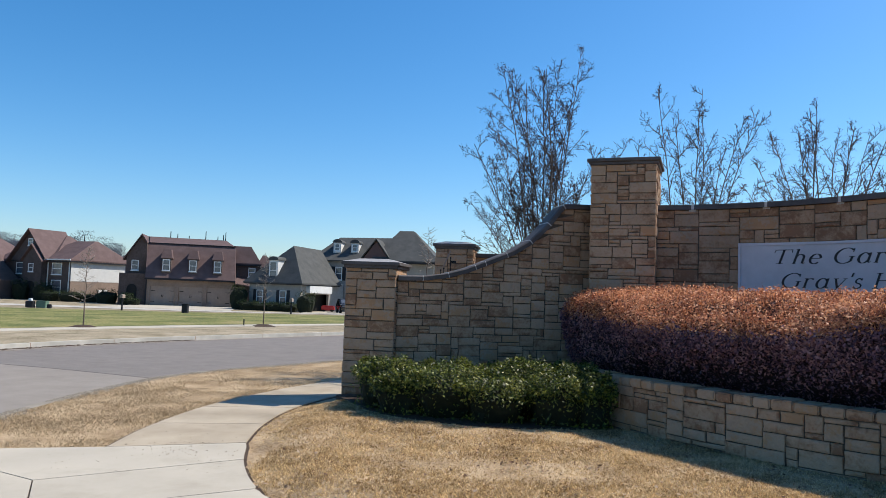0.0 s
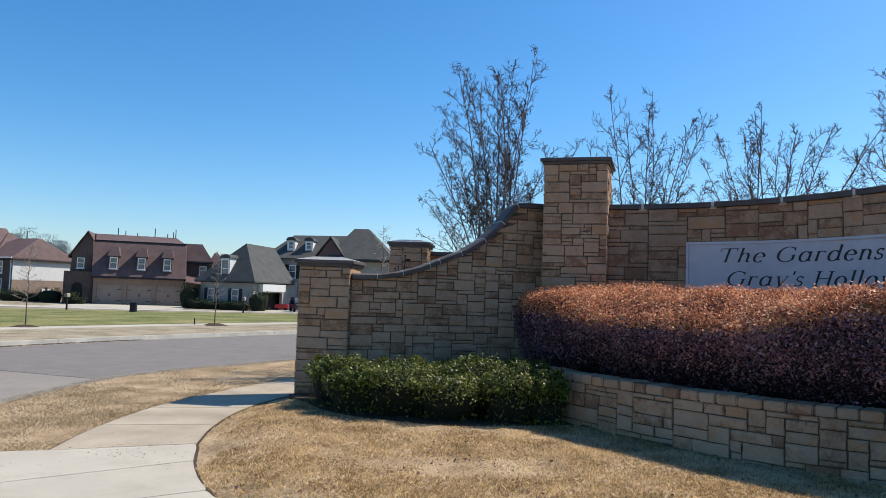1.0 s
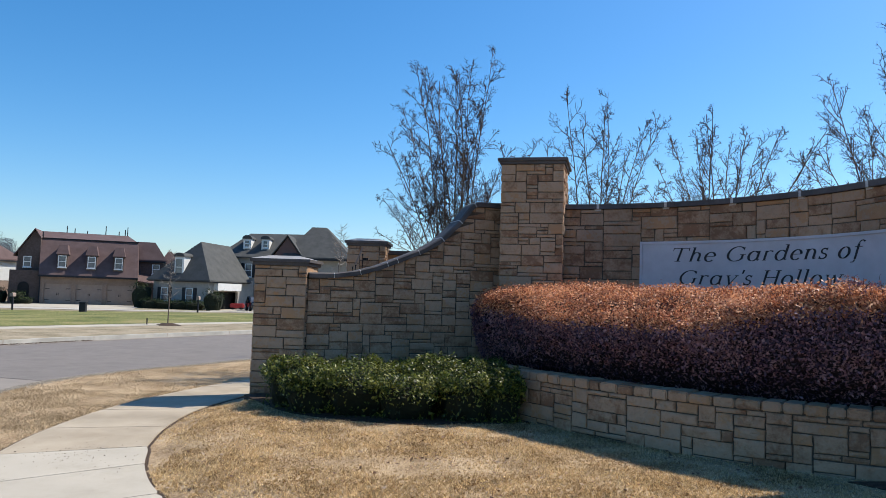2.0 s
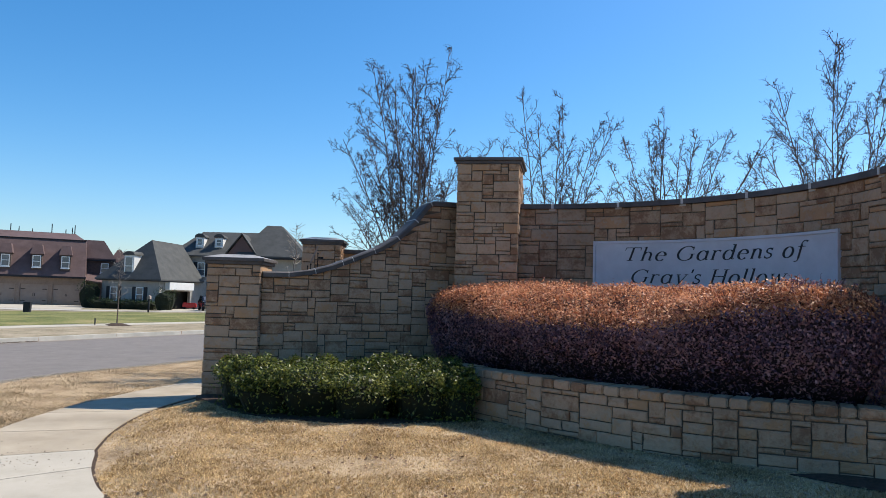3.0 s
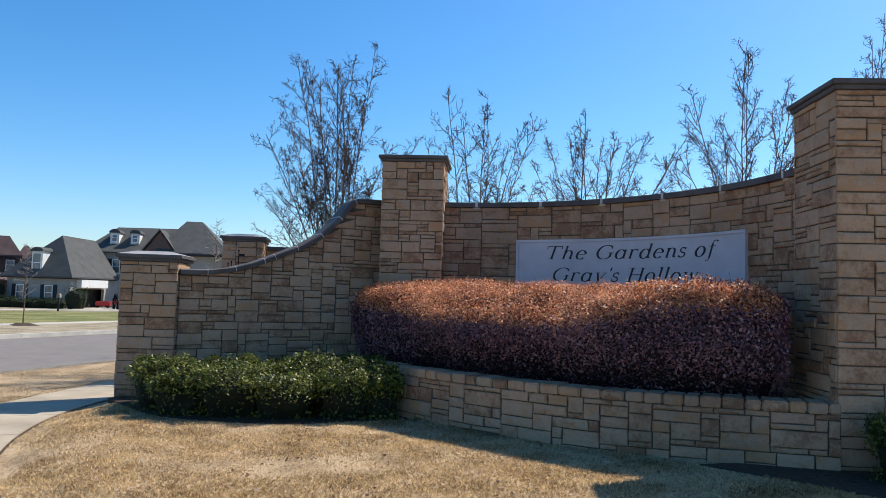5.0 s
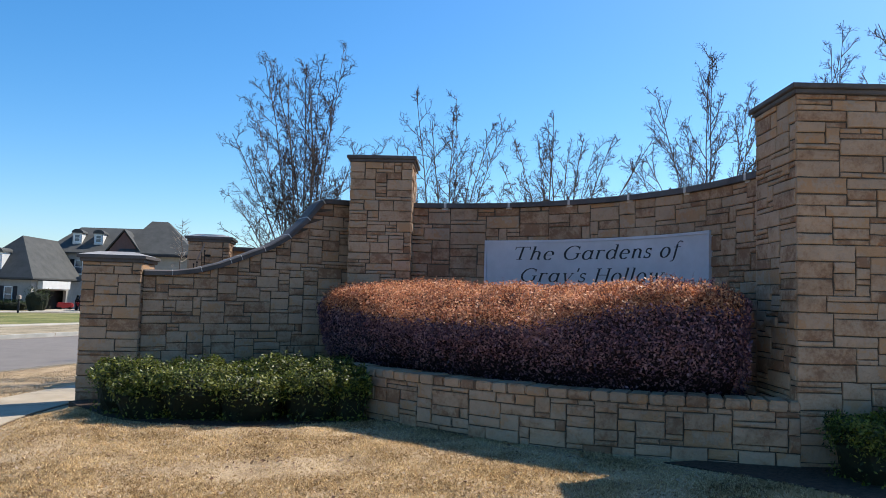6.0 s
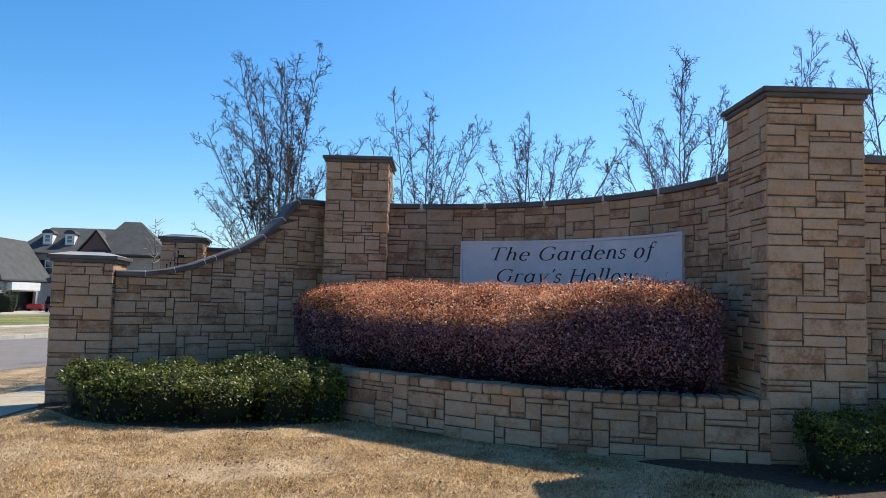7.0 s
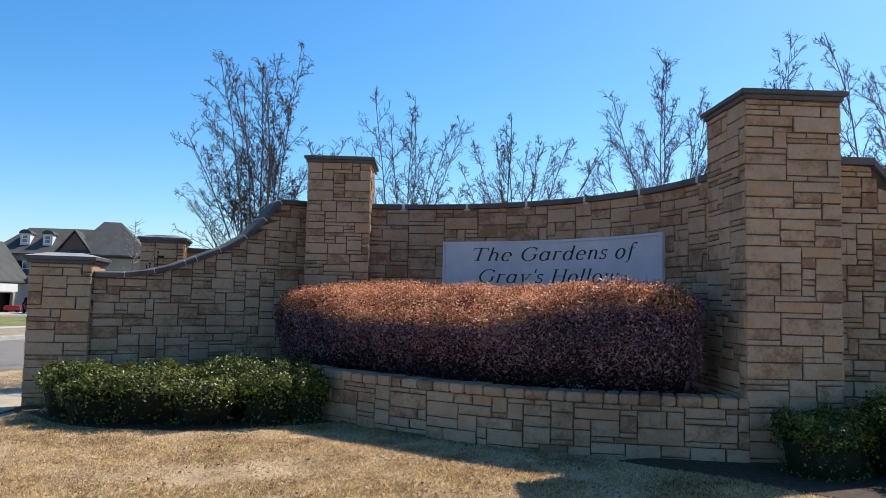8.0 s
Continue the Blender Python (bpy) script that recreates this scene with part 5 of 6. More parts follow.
def hip(house, x0, x1, y0, y1, z0, z1, inset_x, inset_y, material, over=0.35, inset_x2=None):
    """A hipped roof over a rectangle: four faces to a flat or ridge."""
    a, b, c, d = x0 - over, x1 + over, y0 - over, y1 + over
    i2 = inset_x if inset_x2 is None else inset_x2
    p, q, r, s = x0 + inset_x, x1 - i2, y0 + inset_y, y1 - inset_y
    for pts in (((a, c, z0), (b, c, z0), (q, r, z1), (p, r, z1)), ((b, c, z0), (b, d, z0), (q, s, z1), (q, r, z1)),
                ((b, d, z0), (a, d, z0), (p, s, z1), (q, s, z1)), ((a, d, z0), (a, c, z0), (p, r, z1), (p, s, z1))):
        clean = [pts[0]]
        for v in pts[1:]:
            if (Vector(v) - Vector(clean[-1])).length > 0.01 and (Vector(v) - Vector(clean[0])).length > 0.01:
                clean.append(v)
        roof_face(house, clean, material)
    if s - r > 0.02 and q - p > 0.02:
        roof_face(house, ((p, r, z1), (q, r, z1), (q, s, z1), (p, s, z1)), material, "roof_top")
    part("fascia", block(a + 0.02, b - 0.02, c + 0.02, d - 0.02, z0 - 0.30, z0 - 0.145, 0), house, "dark gutter and fascia", SHUTTER)


def pipe(house, x, y, z0, z1, r=0.05):
    bm = bmesh.new()
    bmesh.ops.create_cone(bm, cap_ends=True, segments=8, radius1=r, radius2=r * 0.8, depth=z1 - z0, matrix=Matrix.Translation((x, y, (z0 + z1) / 2)))
    part("vent_pipe", bm, house, "dark roof vent", SHUTTER)


# brown house with a three-door garage
h2 = thing("house", "brown brick house with a three-door garage and three dormers", "house", "houses across the lawn", at=(-28.2, 82.0, FAR_Z), turn=14.0)
gw = bmesh.new()
X = [-4.7, -4.28, -1.72, -1.28, 1.28, 1.72, 4.28, 4.75]
for i in range(0, 8, 2):
    box(gw, X[i], X[i + 1], 0, 0.3, 0, 2.15)
box(gw, X[0], X[7], 0, 0.3, 2.15, 3.1)
box(gw, X[0], X[0] + 0.3, 0.3, 9, 0, 3.1)
box(gw, X[7] - 0.3, X[7], 0.3, 9, 0, 3.1)
box(gw, X[0], X[7], 8.7, 9, 0, 3.1)
part("wall", gw, h2, "brown brick garage front", BRICK_TAN)
for cx in (-3.0, 0.0, 3.0):
    door = part("garage_door", block(cx - 1.27, cx + 1.27, 0.12, 0.17, 0.02, 2.16, 0.01), h2, "tan panelled garage door", TRIM_TAN)
    for k in (-0.62, 0.62):
        for z0, z1 in ((0.12, 0.62), (0.7, 1.3), (1.38, 2.04)):
            part("panel", block(cx + k - 0.52, cx + k + 0.52, 0.095, 0.118, z0, z1, 0.008), door, "", TRIM_TAN)
    for sx in (-1, 1):
        part("hinge", block(cx + sx * 1.2 - (0.42 if sx > 0 else 0), cx + sx * 1.2 + (0.42 if sx < 0 else 0), 0.08, 0.095, 1.62, 1.68, 0), door, "black strap hinge", IRON)
        part("hinge", block(cx + sx * 1.2 - (0.42 if sx > 0 else 0), cx + sx * 1.2 + (0.42 if sx < 0 else 0), 0.08, 0.095, 0.42, 0.48, 0), door, "black strap hinge", IRON)
        part("handle", block(cx + sx * 0.07 - 0.025, cx + sx * 0.07 + 0.025, 0.075, 0.095, 0.95, 1.2, 0), door, "black handle", IRON)
# steep front slope with the flatter roof behind it
roof_face(h2, ((-4.8, -0.5, 3.1), (4.75, -0.5, 3.05), (4.55, 2.1, 7.0), (-5.1, 2.1, 7.05)), ROOF_RED)
part("ridge_trim", block(-5.1, 4.6, 1.98, 2.2, 6.98, 7.1, 0.02), h2, "dark trim along the roof's break", SHUTTER)
roof_face(h2, ((-5.1, 2.1, 7.05), (4.55, 2.1, 7.0), (3.3, 5.6, 7.95), (-5.6, 5.6, 8.0)), ROOF_RED)
roof_face(h2, ((4.55, 2.1, 7.0), (4.55, 9.4, 6.8), (3.3, 5.6, 7.95)), ROOF_RED)
roof_face(h2, ((4.75, -0.5, 3.05), (4.75, 9.4, 3.05), (4.55, 9.4, 6.8), (4.55, 2.1, 7.0)), ROOF_RED)
roof_face(h2, ((-5.2, 9.4, 3.0), (4.75, 9.4, 3.05), (3.3, 5.6, 7.95), (-5.6, 5.6, 8.0)), ROOF_RED)
part("gutter", block(-4.85, 4.8, -0.62, -0.46, 2.86, 3.04, 0.02), h2, "dark gutter", SHUTTER)
for cx in (-2.72, 0.10, 2.76):
    dormer(h2, cx, 3.9, 0.98, 1.40, -0.18, 2.2, BRICK, ROOF_RED, win_w=0.78)
# left wing under its steep rake
part("wall", prism([(-7.1, 0), (-4.8, 0), (-5.05, 7.0), (-5.6, 7.75), (-7.1, 5.45)], 1.2, 9.0), h2, "dark brown brick gable", BRICK)
roof_face(h2, ((-5.6, 0.9, 8.0), (-7.45, 0.9, 5.1), (-7.45, 9.2, 5.1), (-5.6, 9.2, 8.0)), ROOF_RED)
roof_face(h2, ((-5.6, 0.9, 8.0), (-5.6, 5.6, 8.02), (-5.0, 2.1, 7.15), (-5.0, 0.9, 7.1)), ROOF_RED)
part("porch", block(-7.6, -4.75, 0.2, 1.4, 0, 3.5, 0.02), h2, "projecting dark brick entry bay", BRICK)
bm = prism([(-6.75, 0.0), (-5.7, 0.0), (-5.7, 1.75)] + [(-6.225 + 0.525 * math.cos(math.pi * i / 8), 1.75 + 0.55 * math.sin(math.pi * i / 8)) for i in range(1, 8)] + [(-6.75, 1.75)], 0.12, 0.22)
part("entry_arch", bm, h2, "dark arched entry", DARK)
window(h2, -6.55, 3.85, 0.75, 1.15, 1.2)
part("downpipe", block(-4.78, -4.66, -0.08, 0.02, 0, 2.9, 0.01), h2, "dark downpipe", SHUTTER)
part("downpipe", block(4.62, 4.74, -0.08, 0.02, 0, 2.9, 0.01), h2, "dark downpipe", SHUTTER)
# right wings
part("wall", block(4.4, 7.4, 3.2, 10, 0, 5.3, 0), h2, "dark brown brick wing", BRICK)
hip(h2, 4.0, 7.3, 3.2, 10, 5.2, 7.25, 0.3, 0.6, ROOF_RED, 0.3, 1.0)
part("wall", block(7.2, 9.2, 4.4, 10, 0, 4.9, 0), h2, "dark brown brick wing", BRICK)
hip(h2, 7.2, 9.0, 4.4, 10, 4.9, 6.35, 0.5, 0.6, ROOF_RED, 0.3, 0.9)
roof_face(h2, ((4.75, 0.6, 2.75), (7.2, 0.6, 2.45), (7.2, 3.2, 3.2), (4.75, 3.2, 3.6)), ROOF_RED)
part("wall", block(4.8, 7.0, 1.0, 3.2, 0, 2.5, 0), h2, "dark recessed entry", BRICK)
window(h2, 6.1, 3.6, 0.8, 1.1, 3.2)
for x, z in ((-3.1, 8.75), (-2.3, 8.5), (-1.0, 8.3), (0.9, 8.95), (2.3, 8.4), (2.95, 8.65), (3.2, 8.95)):
    pipe(h2, x, 5.6, 7.7, z, 0.055)
pipe(h2, -5.0, 2.3, 6.9, 7.75, 0.08)

# red-roofed house with a white-sided flank
h1 = thing("house", "brick house with a brown hipped roof and a white siding flank", "house", "houses across the lawn", at=(-43.9, 86.0, FAR_Z), turn=-25.5)
part("wall", block(-14.0, -0.02, 0, 7.8, 0, 4.85, 0), h1, "dark brown brick front", BRICK)
part("flank", block(-0.3, 0.04, 0.05, 7.75, 2.35, 4.8, 0), h1, "white horizontal siding", SIDING)
for k in range(12):
    part("siding_board", block(0.035, 0.06, 0.05, 7.75, 2.4 + k * 0.2, 2.585 + k * 0.2, 0), h1, "white siding board", SIDING)
part("flank", block(-0.3, 0.05, 0.05, 7.75, 0, 2.345, 0), h1, "tan brick lower flank", BRICK_TAN)
hip(h1, -7.0, 0, 0, 8.2, 4.9, 7.4, 2.6, 3.9, ROOF_RED, 0.45, 0.9)
hip(h1, -14.0, -3.4, 0.4, 8.2, 4.9, 8.1, 5.5, 3.7, ROOF_RED, 0.45, 3.0)
part("gable", prism([(-10.7, 4.7), (-3.9, 4.7), (-5.2, 6.2), (-7.1, 8.35)], -0.25, 3.5), h1, "dark brick gable", BRICK)
roof_face(h1, ((-7.1, -0.7, 8.65), (-11.1, -0.7, 4.6), (-11.1, 3.8, 4.6), (-7.1, 4.4, 8.65)), ROOF_RED)
roof_face(h1, ((-7.1, -0.7, 8.65), (-7.1, 4.4, 8.65), (-3.5, 4.0, 4.8), (-3.5, -0.7, 4.8)), ROOF_RED)
part("gable", prism([(-7.5, 0), (-4.1, 0), (-4.1, 4.8), (-5.8, 6.45), (-7.5, 4.8)], -0.8, 1.0), h1, "projecting brick entry gable", BRICK)
roof_face(h1, ((-5.8, -1.1, 6.75), (-7.8, -1.1, 4.7), (-7.8, 1.0, 4.7), (-5.8, 1.2, 6.75)), ROOF_RED)
roof_face(h1, ((-5.8, -1.1, 6.75), (-5.8, 1.2, 6.75), (-3.8, 1.0, 4.7), (-3.8, -1.1, 4.7)), ROOF_RED)
bm = prism([(-6.7, 0.0), (-5.1, 0.0), (-5.1, 1.7)] + [(-5.9 + 0.8 * math.cos(math.pi * i / 8), 1.7 + 0.55 * math.sin(math.pi * i / 8)) for i in range(1, 8)] + [(-6.7, 1.7)], -0.86, -0.7)
part("entry_arch", bm, h1, "dark arched entry", DARK)
window(h1, -6.4, 3.35, 0.9, 1.0, -0.8)
window(h1, -7.5, 6.55, 0.85, 0.9, -0.25)
for x in (-9.8, -3.2):
    window(h1, x, 3.1, 1.7, 1.4, 0.0)
    window(h1, x, 0.75, 1.7, 1.7, 0.0)
part("downpipe", block(-0.2, -0.08, -0.1, 0.0, 0, 4.7, 0.01), h1, "white downpipe", TRIM_WHITE)
part("downpipe", block(-3.98, -3.86, -0.1, 0.0, 0, 4.7, 0.01), h1, "white downpipe", TRIM_WHITE)
part("gutter", block(-6.5, 0.5, -0.56, -0.44, 4.8, 4.95, 0.01), h1, "white gutter", TRIM_WHITE)
pipe(h1, -3.0, 4.0, 7.3, 8.3, 0.06)
for y0, y1 in ((3.9, 4.35), (4.7, 5.25)):
    part("meter_box", block(0.055, 0.22, y0, y1, 0.55, 1.4, 0.02), h1, "white utility box on the flank", TRIM_WHITE)

# grey-roofed painted house
h3 = thing("house", "pale painted brick house with grey shingle roofs and dormers", "house", "houses across the lawn", at=(-14.7, 76.0, FAR_Z), turn=-24.0)
fw = bmesh.new()
box(fw, -6.6, 0, 0, 0.3, 0, 3.15)
box(fw, -6.6, -6.3, 0.3, 9, 0, 3.15)
box(fw, -0.3, 0, 0.3, 0.9, 0, 3.15)
box(fw, -0.3, 0, 0.9, 5.4, 1.85, 3.15)
box(fw, -0.3, 0, 5.4, 8.4, 0, 3.15)
part("wall", fw, h3, "pale grey painted brick", PAINTED)
# added block, pushed out past the eave's shade for a bright sunlit patch
part("sun_panel", block(0.01, 0.56, 0.9, 5.2, 1.98, 2.74, 0.01), h3, "pale panel added beyond the eave to catch sun", SIDING)
part("garage_bay", block(-5.9, -0.9, 0.8, 6.4, 0.02, 2.9, 0), h3, "dark open garage", DARK)
roof_face(h3, ((-7.1, -0.5, 3.0), (0.5, -0.5, 3.0), (-2.95, 2.6, 7.1)), ROOF_GREY)
roof_face(h3, ((0.5, -0.5, 3.0), (0.5, 7.2, 3.0), (-2.7, 7.6, 6.95), (-2.95, 2.6, 7.1)), ROOF_GREY)
roof_face(h3, ((-7.1, 9.2, 3.0), (-7.1, -0.5, 3.0), (-2.95, 2.6, 7.1), (-2.7, 7.6, 6.95)), ROOF_GREY)
part("fascia", block(-7.0, 0.4, -0.42, 7.1, 2.78, 2.95, 0), h3, "dark gutter and fascia", SHUTTER)
dormer(h3, -3.62, 3.30, 1.12, 2.05, 0.05, 3.0, SIDING, ROOF_GREY, curved=True, win_w=0.95)
window(h3, -5.6, 0.7, 0.85, 1.45, 0.0, shutters=True)
window(h3, -2.6, 0.7, 0.85, 1.45, 0.0, shutters=True)
# the tall main block behind
h3b = thing("house", "tall pale house with a grey hipped roof and two small dormers", "house", "houses across the lawn", at=(-9.0, 84.0, FAR_Z), turn=-6.0)
part("wall", block(-6.3, 8.0, 0, 9, 0, 5.8, 0), h3b, "pale grey painted brick", PAINTED)
roof_face(h3b, ((-6.6, -0.4, 5.85), (3.2, -0.4, 5.95), (3.0, 4.2, 8.95), (-4.0, 4.2, 8.85)), ROOF_GREY)
roof_face(h3b, ((-6.6, -0.4, 5.85), (-4.0, 4.2, 8.85), (-6.6, 9.4, 5.85)), ROOF_GREY)
roof_face(h3b, ((-6.6, 9.4, 5.85), (-4.0, 4.2, 8.85), (3.0, 4.2, 8.95), (3.2, 9.4, 5.95)), ROOF_GREY)
hip(h3b, 1.2, 8.4, -0.6, 9.6, 6.0, 9.8, 2.2, 4.2, ROOF_GREY, 0.4, 3.3)
for x in (-3.55, -1.45):
    dormer(h3b, x, 7.0, 0.9, 1.0, 1.0, 2.0, SIDING, ROOF_GREY, curved=True, win_w=0.6)
part("gable", prism([(-0.2, 6.0), (3.0, 6.0), (1.4, 8.2)], -0.5, 2.5), h3b, "small brown shingled gable", ROOF_RED)
roof_face(h3b, ((1.4, -0.8, 8.5), (-0.55, -0.8, 5.9), (-0.55, 2.0, 5.9), (1.4, 3.2, 8.5)), ROOF_GREY)
roof_face(h3b, ((1.4, -0.8, 8.5), (1.4, 3.2, 8.5), (3.3, 2.0, 5.9), (3.3, -0.8, 5.9)), ROOF_GREY)
window(h3b, -3.7, 0.9, 0.9, 1.8, 0.0, shutters=True)
window(h3b, -3.4, 3.6, 0.8, 1.5, 0.0, shutters=True)
tv, tf = [], []
tube(tv, tf, [Vector((-4.2 + 0.3 * math.cos(math.pi * i / 8), -0.08, 1.5 + 0.3 * math.sin(math.pi * i / 8))) for i in range(17)], [0.08] * 17, 6)
part("wreath", data_mesh("wreath", tv, tf, EVERGREEN), h3b, "dark green wreath")

# the corner of one more house at the edge
h4 = thing("house", "dark brick house with a low brown roof", "house", "houses across the lawn", at=(-60.5, 90.0, FAR_Z), turn=-12.0)
part("wall", block(-6, 5.0, 0, 9, 0, 4.6, 0), h4, "dark brown brick", BRICK)
hip(h4, -6, 5.0, 0, 9, 4.6, 8.2, 4.0, 4.5, ROOF_RED, 0.4)
part("roof_wing", prism([(3.0, 0), (9.0, 0), (9.0, 2.2), (5.6, 5.2), (3.0, 2.2)], -3.0, 1.0), h4, "low brown gabled wing", BRICK)
window(h4, 5.4, 0.8, 1.0, 1.4, -3.0)


# lawn, drives, street furniture
def sheet(name, pts, material, label, category, lift=0.03, step=2.0):
    """A thin sheet that follows the ground inside an outline."""
    arr = np.array(pts)
    x0, y0 = arr.min(0)
    x1, y1 = arr.max(0)
    nx, ny = max(1, int((x1 - x0) / step)), max(1, int((y1 - y0) / step))
    gx, gy = np.linspace(x0, x1, nx + 1), np.linspace(y0, y1, ny + 1)
    bm = bmesh.new()
    vs = [bm.verts.new((*p, 0)) for p in pts]
    bm.faces.new(vs)
    for x in gx[1:-1]:
        bmesh.ops.bisect_plane(bm, geom=bm.verts[:] + bm.edges[:] + bm.faces[:], plane_co=(x, 0, 0), plane_no=(1, 0, 0))
    for y in gy[1:-1]:
        bmesh.ops.bisect_plane(bm, geom=bm.verts[:] + bm.edges[:] + bm.faces[:], plane_co=(0, y, 0), plane_no=(0, 1, 0))
    for v in bm.verts:
        v.co.z = ground_z(v.co.x, v.co.y) + lift
    bmesh.ops.recalc_face_normals(bm, faces=bm.faces[:])
    if bm.faces[:] and sum(f.normal.z for f in bm.faces) < 0:
        bmesh.ops.reverse_faces(bm, faces=bm.faces[:])
    return tagged(part(name, bm, None, "", material), label, category, kind="structure")


edge = [p for p in offset(far_kerb, 6.6) if 16 < p.y < 46 and p.x < 2]
sheet("lawn_far", [(p.x, p.y) for p in edge] + [(-2, 58), (-14, 60.5), (-30, 60.5), (-60, 52), (-70, 30), (-40, 18)], GREEN, "mown green lawn across the road", "lawn", 0.02)
sheet("road_far", [(-80, 63.5), (-30, 65.0), (-12, 65.0), (2, 62.0), (4, 64.5), (-12, 69.5), (-30, 69.5), (-80, 68.0)], KERB, "pale concrete street in front of the houses", "road", 0.03)
sheet("driveway", [(-33.5, 69.4), (-20.0, 69.4), (-22.8, 82.1), (-33.2, 82.1)], CONCRETE, "pale concrete driveway before the garage", "driveway", 0.045)
sheet("driveway", [(-13.5, 69.2), (-2, 66.0), (0, 70.5), (-8.0, 79.0), (-12.6, 80.0), (-13.5, 76)], CONCRETE, "pale concrete driveway beside the painted house", "driveway", 0.05)
# street pieces


def mailbox(x, y):
    t = thing("mailbox", "dark mailbox on a post beside the street", "mailbox", "mailboxes along the street", at=(x, y, ground_z(x, y)))
    part("post", block(-0.06, 0.06, -0.06, 0.06, -0.1, 1.05, 0.01), t, "dark square post", SHUTTER)
    xz = [(-0.12, 1.05), (0.12, 1.05), (0.12, 1.25)] + [(0.12 * math.cos(math.pi * i / 6), 1.25 + 0.1 * math.sin(math.pi * i / 6)) for i in range(1, 6)] + [(-0.12, 1.25)]
    part("box", prism(xz, -0.28, 0.28), t, "pale rounded letter box", TRIM_TAN)


mailbox(-26.9, 61.6)
mailbox(-12.55, 61.2)
bin_ = thing("litter_bin", "dark square litter bin at the lawn's edge", "bin", at=(-19.7, 56.3, ground_z(-19.7, 56.3)))
part("body", block(-0.22, 0.22, -0.2, 0.2, 0, 0.66, 0.03), bin_, "", SHUTTER)
part("lid", block(-0.25, 0.25, -0.23, 0.23, 0.66, 0.73, 0.02), bin_, "", SHUTTER)
cab = thing("utility_cabinet", "pale green utility cabinet by the street", "cabinet", at=(-33.6, 61.6, ground_z(-33.6, 61.6)))
part("body", block(-0.4, 0.4, -0.3, 0.3, 0, 0.5, 0.03), cab, "", PLASTIC_G)
part("lid", block(-0.43, 0.43, -0.33, 0.33, 0.5, 0.58, 0.03), cab, "", PLASTIC_G)
ped = thing("utility_pedestal", "dark utility pedestal with a white cap", "cabinet", at=(-34.4, 61.2, ground_z(-34.4, 61.2)))
part("body", block(-0.3, 0.3, -0.25, 0.25, 0, 0.55, 0.03), ped, "", SHUTTER)
part("cap", block(-0.13, 0.13, -0.13, 0.13, 0.55, 0.78, 0.03), ped, "white cap", TRIM_WHITE)
p2 = thing("utility_pedestal", "small dark utility pedestal by the street", "cabinet", at=(-32.7, 61.0, ground_z(-32.7, 61.0)))
part("body", block(-0.16, 0.16, -0.13, 0.13, 0, 0.34, 0.03), p2, "", SHUTTER)
toy = thing("play_car", "red plastic play car beside the garage", "toy", at=(-12.2, 79.0, ground_z(-12.2, 79.0)))
part("body", block(-0.7, 0.7, -0.4, 0.4, 0.18, 0.7, 0.1), toy, "", REDPAINT)
for sx in (-0.45, 0.45):
    part("wheel", block(sx - 0.18, sx + 0.18, -0.45, 0.45, 0.0, 0.36, 0.12), toy, "", RUBBER)


def parked_car(x, y, turn):
    t = thing("car", "black saloon car parked on the driveway", "car", at=(x, y, ground_z(x, y) + 0.05), turn=turn)
    side = [(-2.25, 0.35), (2.2, 0.35), (2.3, 0.62), (2.15, 0.9), (1.1, 1.0), (0.55, 1.42), (-0.95, 1.45), (-1.6, 1.05), (-2.2, 0.98), (-2.32, 0.6)]
    bm = prism(side, -0.86, 0.86)
    bmesh.ops.bevel(bm, geom=bm.edges[:], offset=0.05, segments=2, affect="EDGES")
    part("body", bm, t, "", CARPAINT)
    part("windscreen", prism([(1.0, 1.02), (0.52, 1.38), (0.56, 1.41), (1.08, 1.03)], -0.7, 0.7), t, "", GLASS)
    for wx in (-1.4, 1.4):
        for wy in (-0.8, 0.8):
            bm = bmesh.new()
            bmesh.ops.create_cone(bm, cap_ends=True, segments=20, radius1=0.33, radius2=0.33, depth=0.22, matrix=pose(wx, wy, 0.33, 90, 0, 0))
            w = part("wheel", bm, t, "", RUBBER)
            rm = bmesh.new()
            bmesh.ops.create_cone(rm, cap_ends=True, segments=14, radius1=0.2, radius2=0.17, depth=0.24, matrix=pose(wx, wy, 0.33, 90, 0, 0))
            part("rim", rm, w, "grey metal rim", TRIM_TAN)
    for wy in (-0.6, 0.6):
        part("headlight", block(2.15, 2.27, wy - 0.2, wy + 0.2, 0.66, 0.8, 0.02), t, "", GLASS)


parked_car(-9.6, 74.5, -75)


def far_shrub(x, y, sx, sy, sz, seed, count=500):
    return shrub("dark clipped evergreen shrub before a house", (x, y, ground_z(x, y)), (sx, sy, sz), seed, count, 0.14, "shrubs before the houses", EVERGREEN)


for k, (x, y, sx, sy, sz) in enumerate(((-34.2, 79.2, 0.8, 0.7, 1.3), (-33.4, 79.0, 0.9, 0.7, 0.7), (-21.6, 78.0, 1.1, 1.0, 2.6), (-20.1, 76.2, 1.3, 0.9, 1.0), (-18.6, 75.9, 1.3, 0.8, 0.9), (-17.0, 75.4, 1.3, 0.8, 0.95), (-15.6, 74.9, 1.2, 0.8, 0.9),
                                         (-13.6, 73.4, 1.1, 1.0, 2.0), (-47.0, 86.0, 1.3, 1.0, 2.2), (-50.5, 87.6, 1.2, 1.0, 2.4), (-45.2, 84.6, 1.4, 1.0, 1.2), (-42.6, 84.0, 1.6, 1.0, 1.3), (-40.4, 84.4, 1.8, 1.0, 1.1), (-37.6, 82.0, 1.5, 0.9, 1.6))):
    far_shrub(x, y, sx, sy, sz, 200 + k)
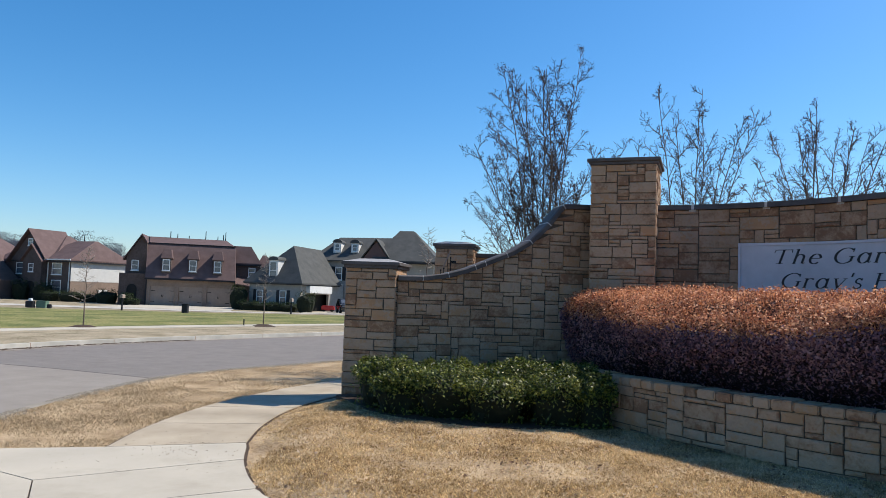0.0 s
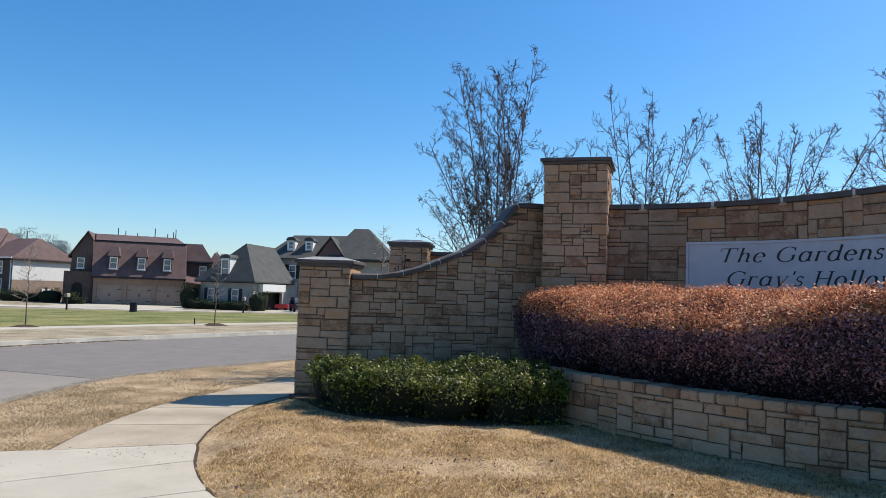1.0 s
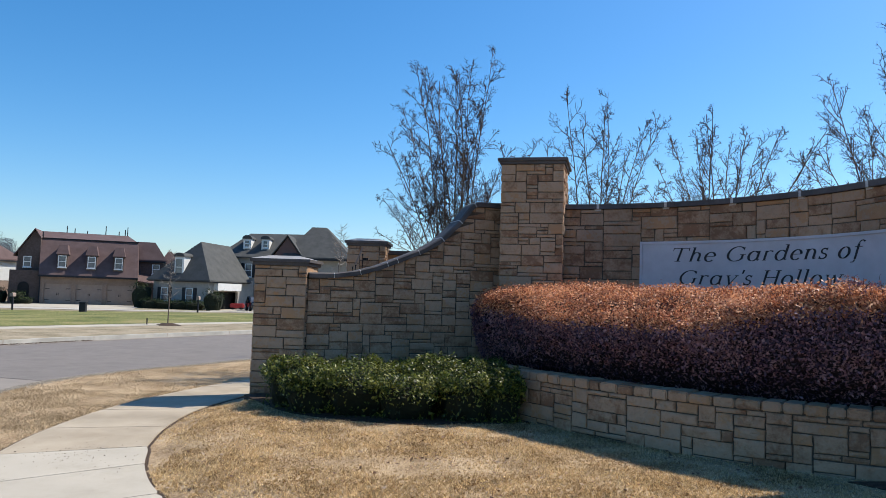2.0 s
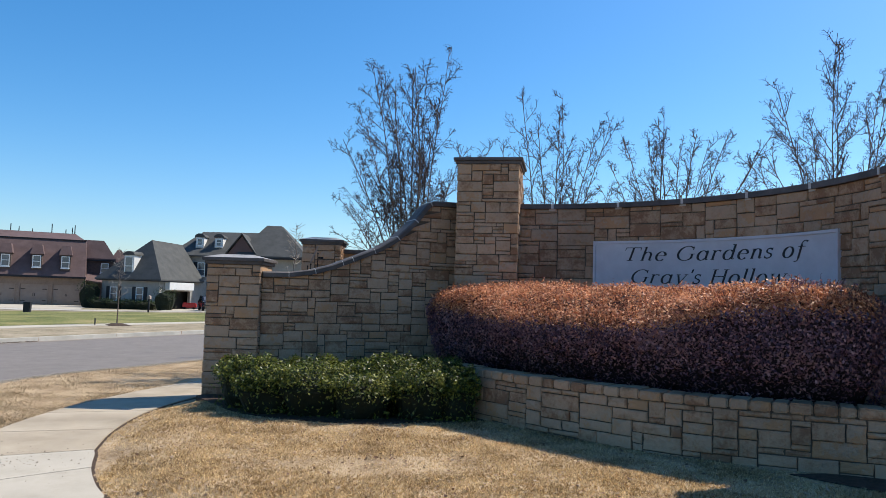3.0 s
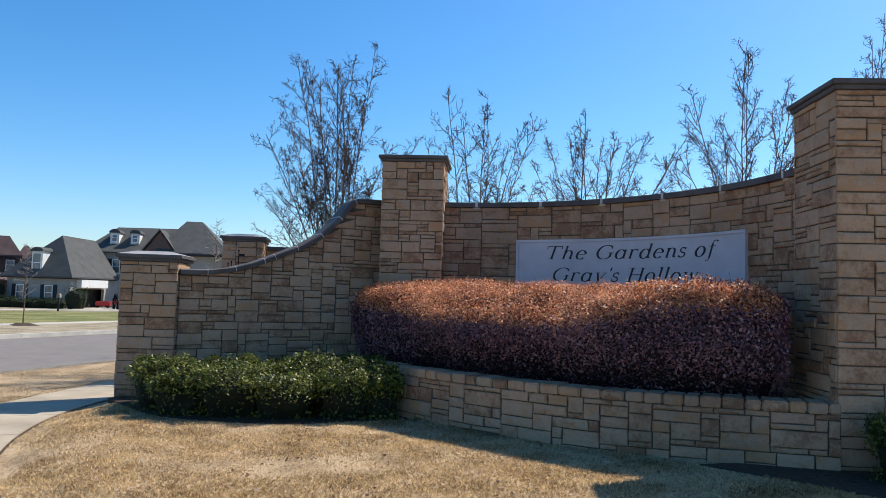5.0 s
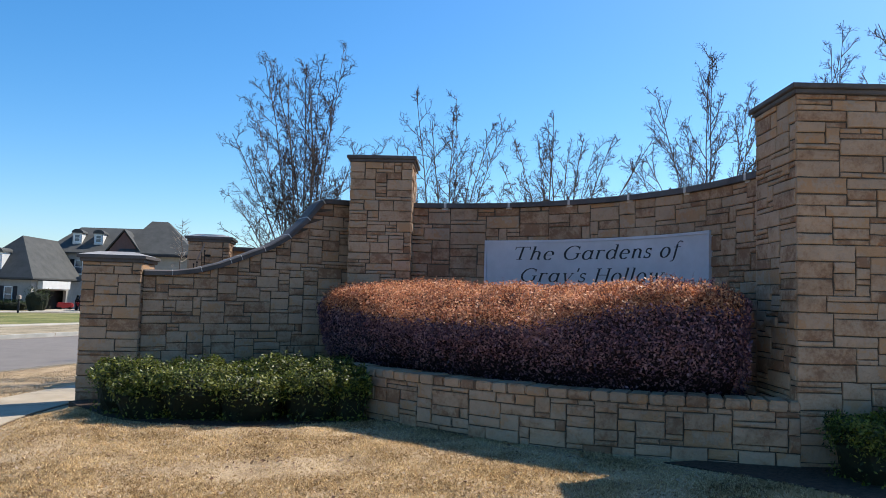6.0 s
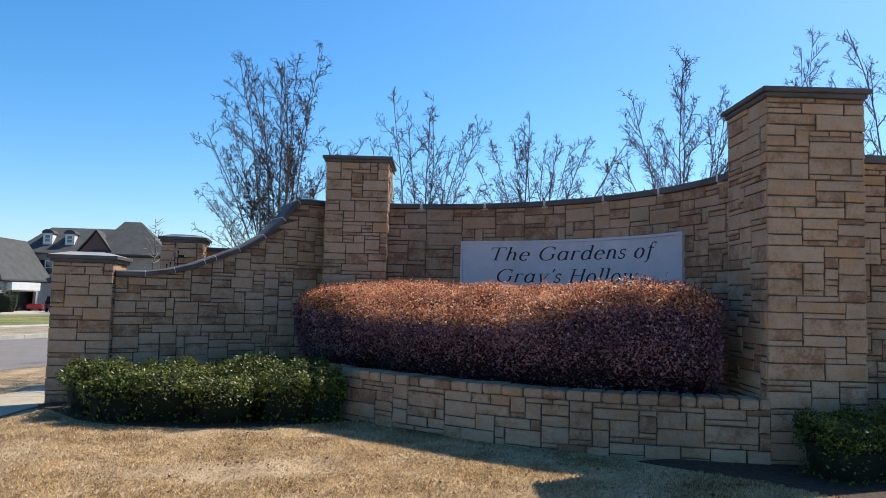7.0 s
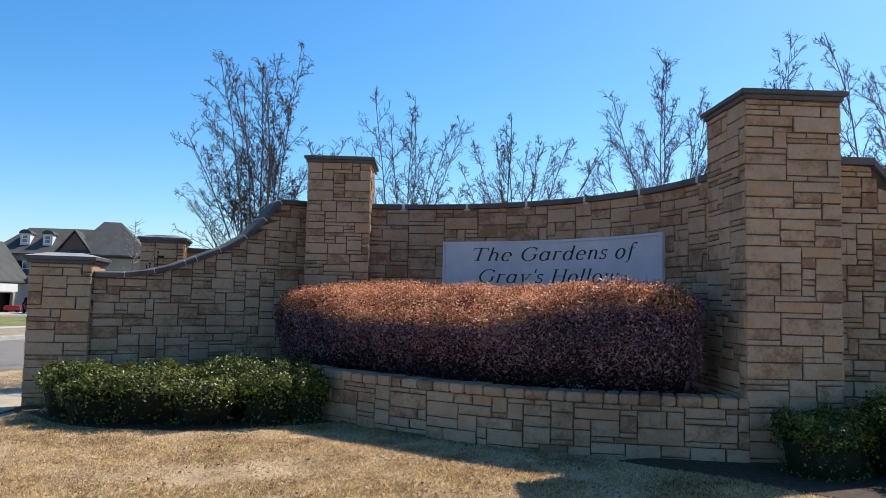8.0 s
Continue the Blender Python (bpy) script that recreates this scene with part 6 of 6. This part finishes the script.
# young street trees
for k, (x, y, h) in enumerate(((-14.22, 29.15, 3.25), (-8.47, 35.0, 3.55))):
    z = ground_z(x, y)
    sapling((x, y, z), h, 300 + k)
    bm = bmesh.new()
    bmesh.ops.create_cone(bm, cap_ends=True, segments=16, radius1=0.62, radius2=0.25, depth=0.10, matrix=Matrix.Translation((x, y, z + 0.05)))
    tagged(part("mulch_ring", bm, None, "", MULCH), "low ring of dark mulch round a young tree", "mulch")
sapling((-0.45, 22.0, 0), 3.7, 303)
st = part("stake", block(-0.025, 0.025, -0.025, 0.025, -0.05, 0.32, 0.005, Matrix.Translation((-9.35, 34.8, ground_z(-9.35, 34.8)))), None, "", SHUTTER)
tagged(st, "short dark stake beside the young tree", "stake")

# the wooded rise beyond the houses
rg = np.random.default_rng(9)
wv, wf = [], []
for _ in range(330):
    b = rg.uniform(-46, -15)
    d = rg.uniform(190, 260)
    h = rg.uniform(10, 14.0) * (1.0 if b < -24 else 0.7)
    cx, cy = math.sin(radians(b)) * d, math.cos(radians(b)) * d
    r = rg.uniform(2.5, 4.5)
    for _ in range(700):
        a, q = rg.uniform(0, 2 * np.pi), rg.random() ** 0.6
        z = h * (0.12 + 0.88 * rg.random())
        k = math.sqrt(max(0.05, 1 - ((z / h - 0.55) / 0.5) ** 2))
        x, y = cx + math.cos(a) * r * q * k, cy + math.sin(a) * r * q * k
        l = rg.uniform(0.3, 0.8)
        w = rg.uniform(0.025, 0.06)
        n0 = len(wv)
        dx = rg.normal(0, 0.45)
        wv += [(x - w, y, z), (x + w, y, z), (x + dx, y, min(h * 1.02, z + l))]
        wf.append((n0, n0 + 1, n0 + 2))
wood = part("far_woods", data_mesh("far_woods", wv, wf, WOODS))
tagged(wood, "bare grey-brown winter woods on the far rise", "woods", kind="stuff")
hill_pts = smooth_line([(-330, 150), (-240, 215), (-150, 250), (-60, 268), (40, 270), (160, 250), (300, 190)], 15)
hill = part("far_rise", data_mesh("far_rise", *strip(offset(hill_pts, 60), hill_pts, -2, 6.5), WOODS))
tagged(hill, "low wooded rise behind the houses", "hill", kind="structure")

# second pillar and iron fence behind the wall
stone_pillar("tan sandstone pillar behind the wall beside an iron fence", (0.30, 15.45), -9.0, 0.40, 2.625, 14, 0.055, faces="fr", top=COPING_SUNLIT)
bw = thing("back_wall", "low tan stone wall behind the sweeping wall", "wall", kind="structure")
part("body", block(0.62, 2.4, 15.5, 15.82, -0.1, 2.48, 0), bw, "", STONE)
part("coping", block(0.66, 2.45, 15.42, 15.9, 2.484, 2.57, 0.01), bw, "dark coping", COPING)
fence = thing("iron_fence", "black wrought iron fence panel before the back pillar", "fence")
for x, h in ((-0.03, 2.14), (0.03, 2.18), (0.16, 2.40)):
    bm = bmesh.new()
    box(bm, x - 0.008, x + 0.008, 14.55, 14.566, 0, h)
    box(bm, x - 0.014, x + 0.014, 14.545, 14.571, h, h + 0.03)
    part("picket", bm, fence, "", IRON)
part("latch", block(0.168, 0.27, 14.54, 14.575, 2.31, 2.35, 0.004), fence, "", IRON)
part("rail", block(-0.1, 0.30, 14.54, 14.575, 0.3, 0.33, 0), fence, "", IRON)
part("brace", block(-0.015, 0.015, -0.01, 0.01, 0, 0.36, 0, pose(0.02, 14.52, 2.22, 0, 22, 0)), fence, "pale diagonal brace", TRIM_TAN)
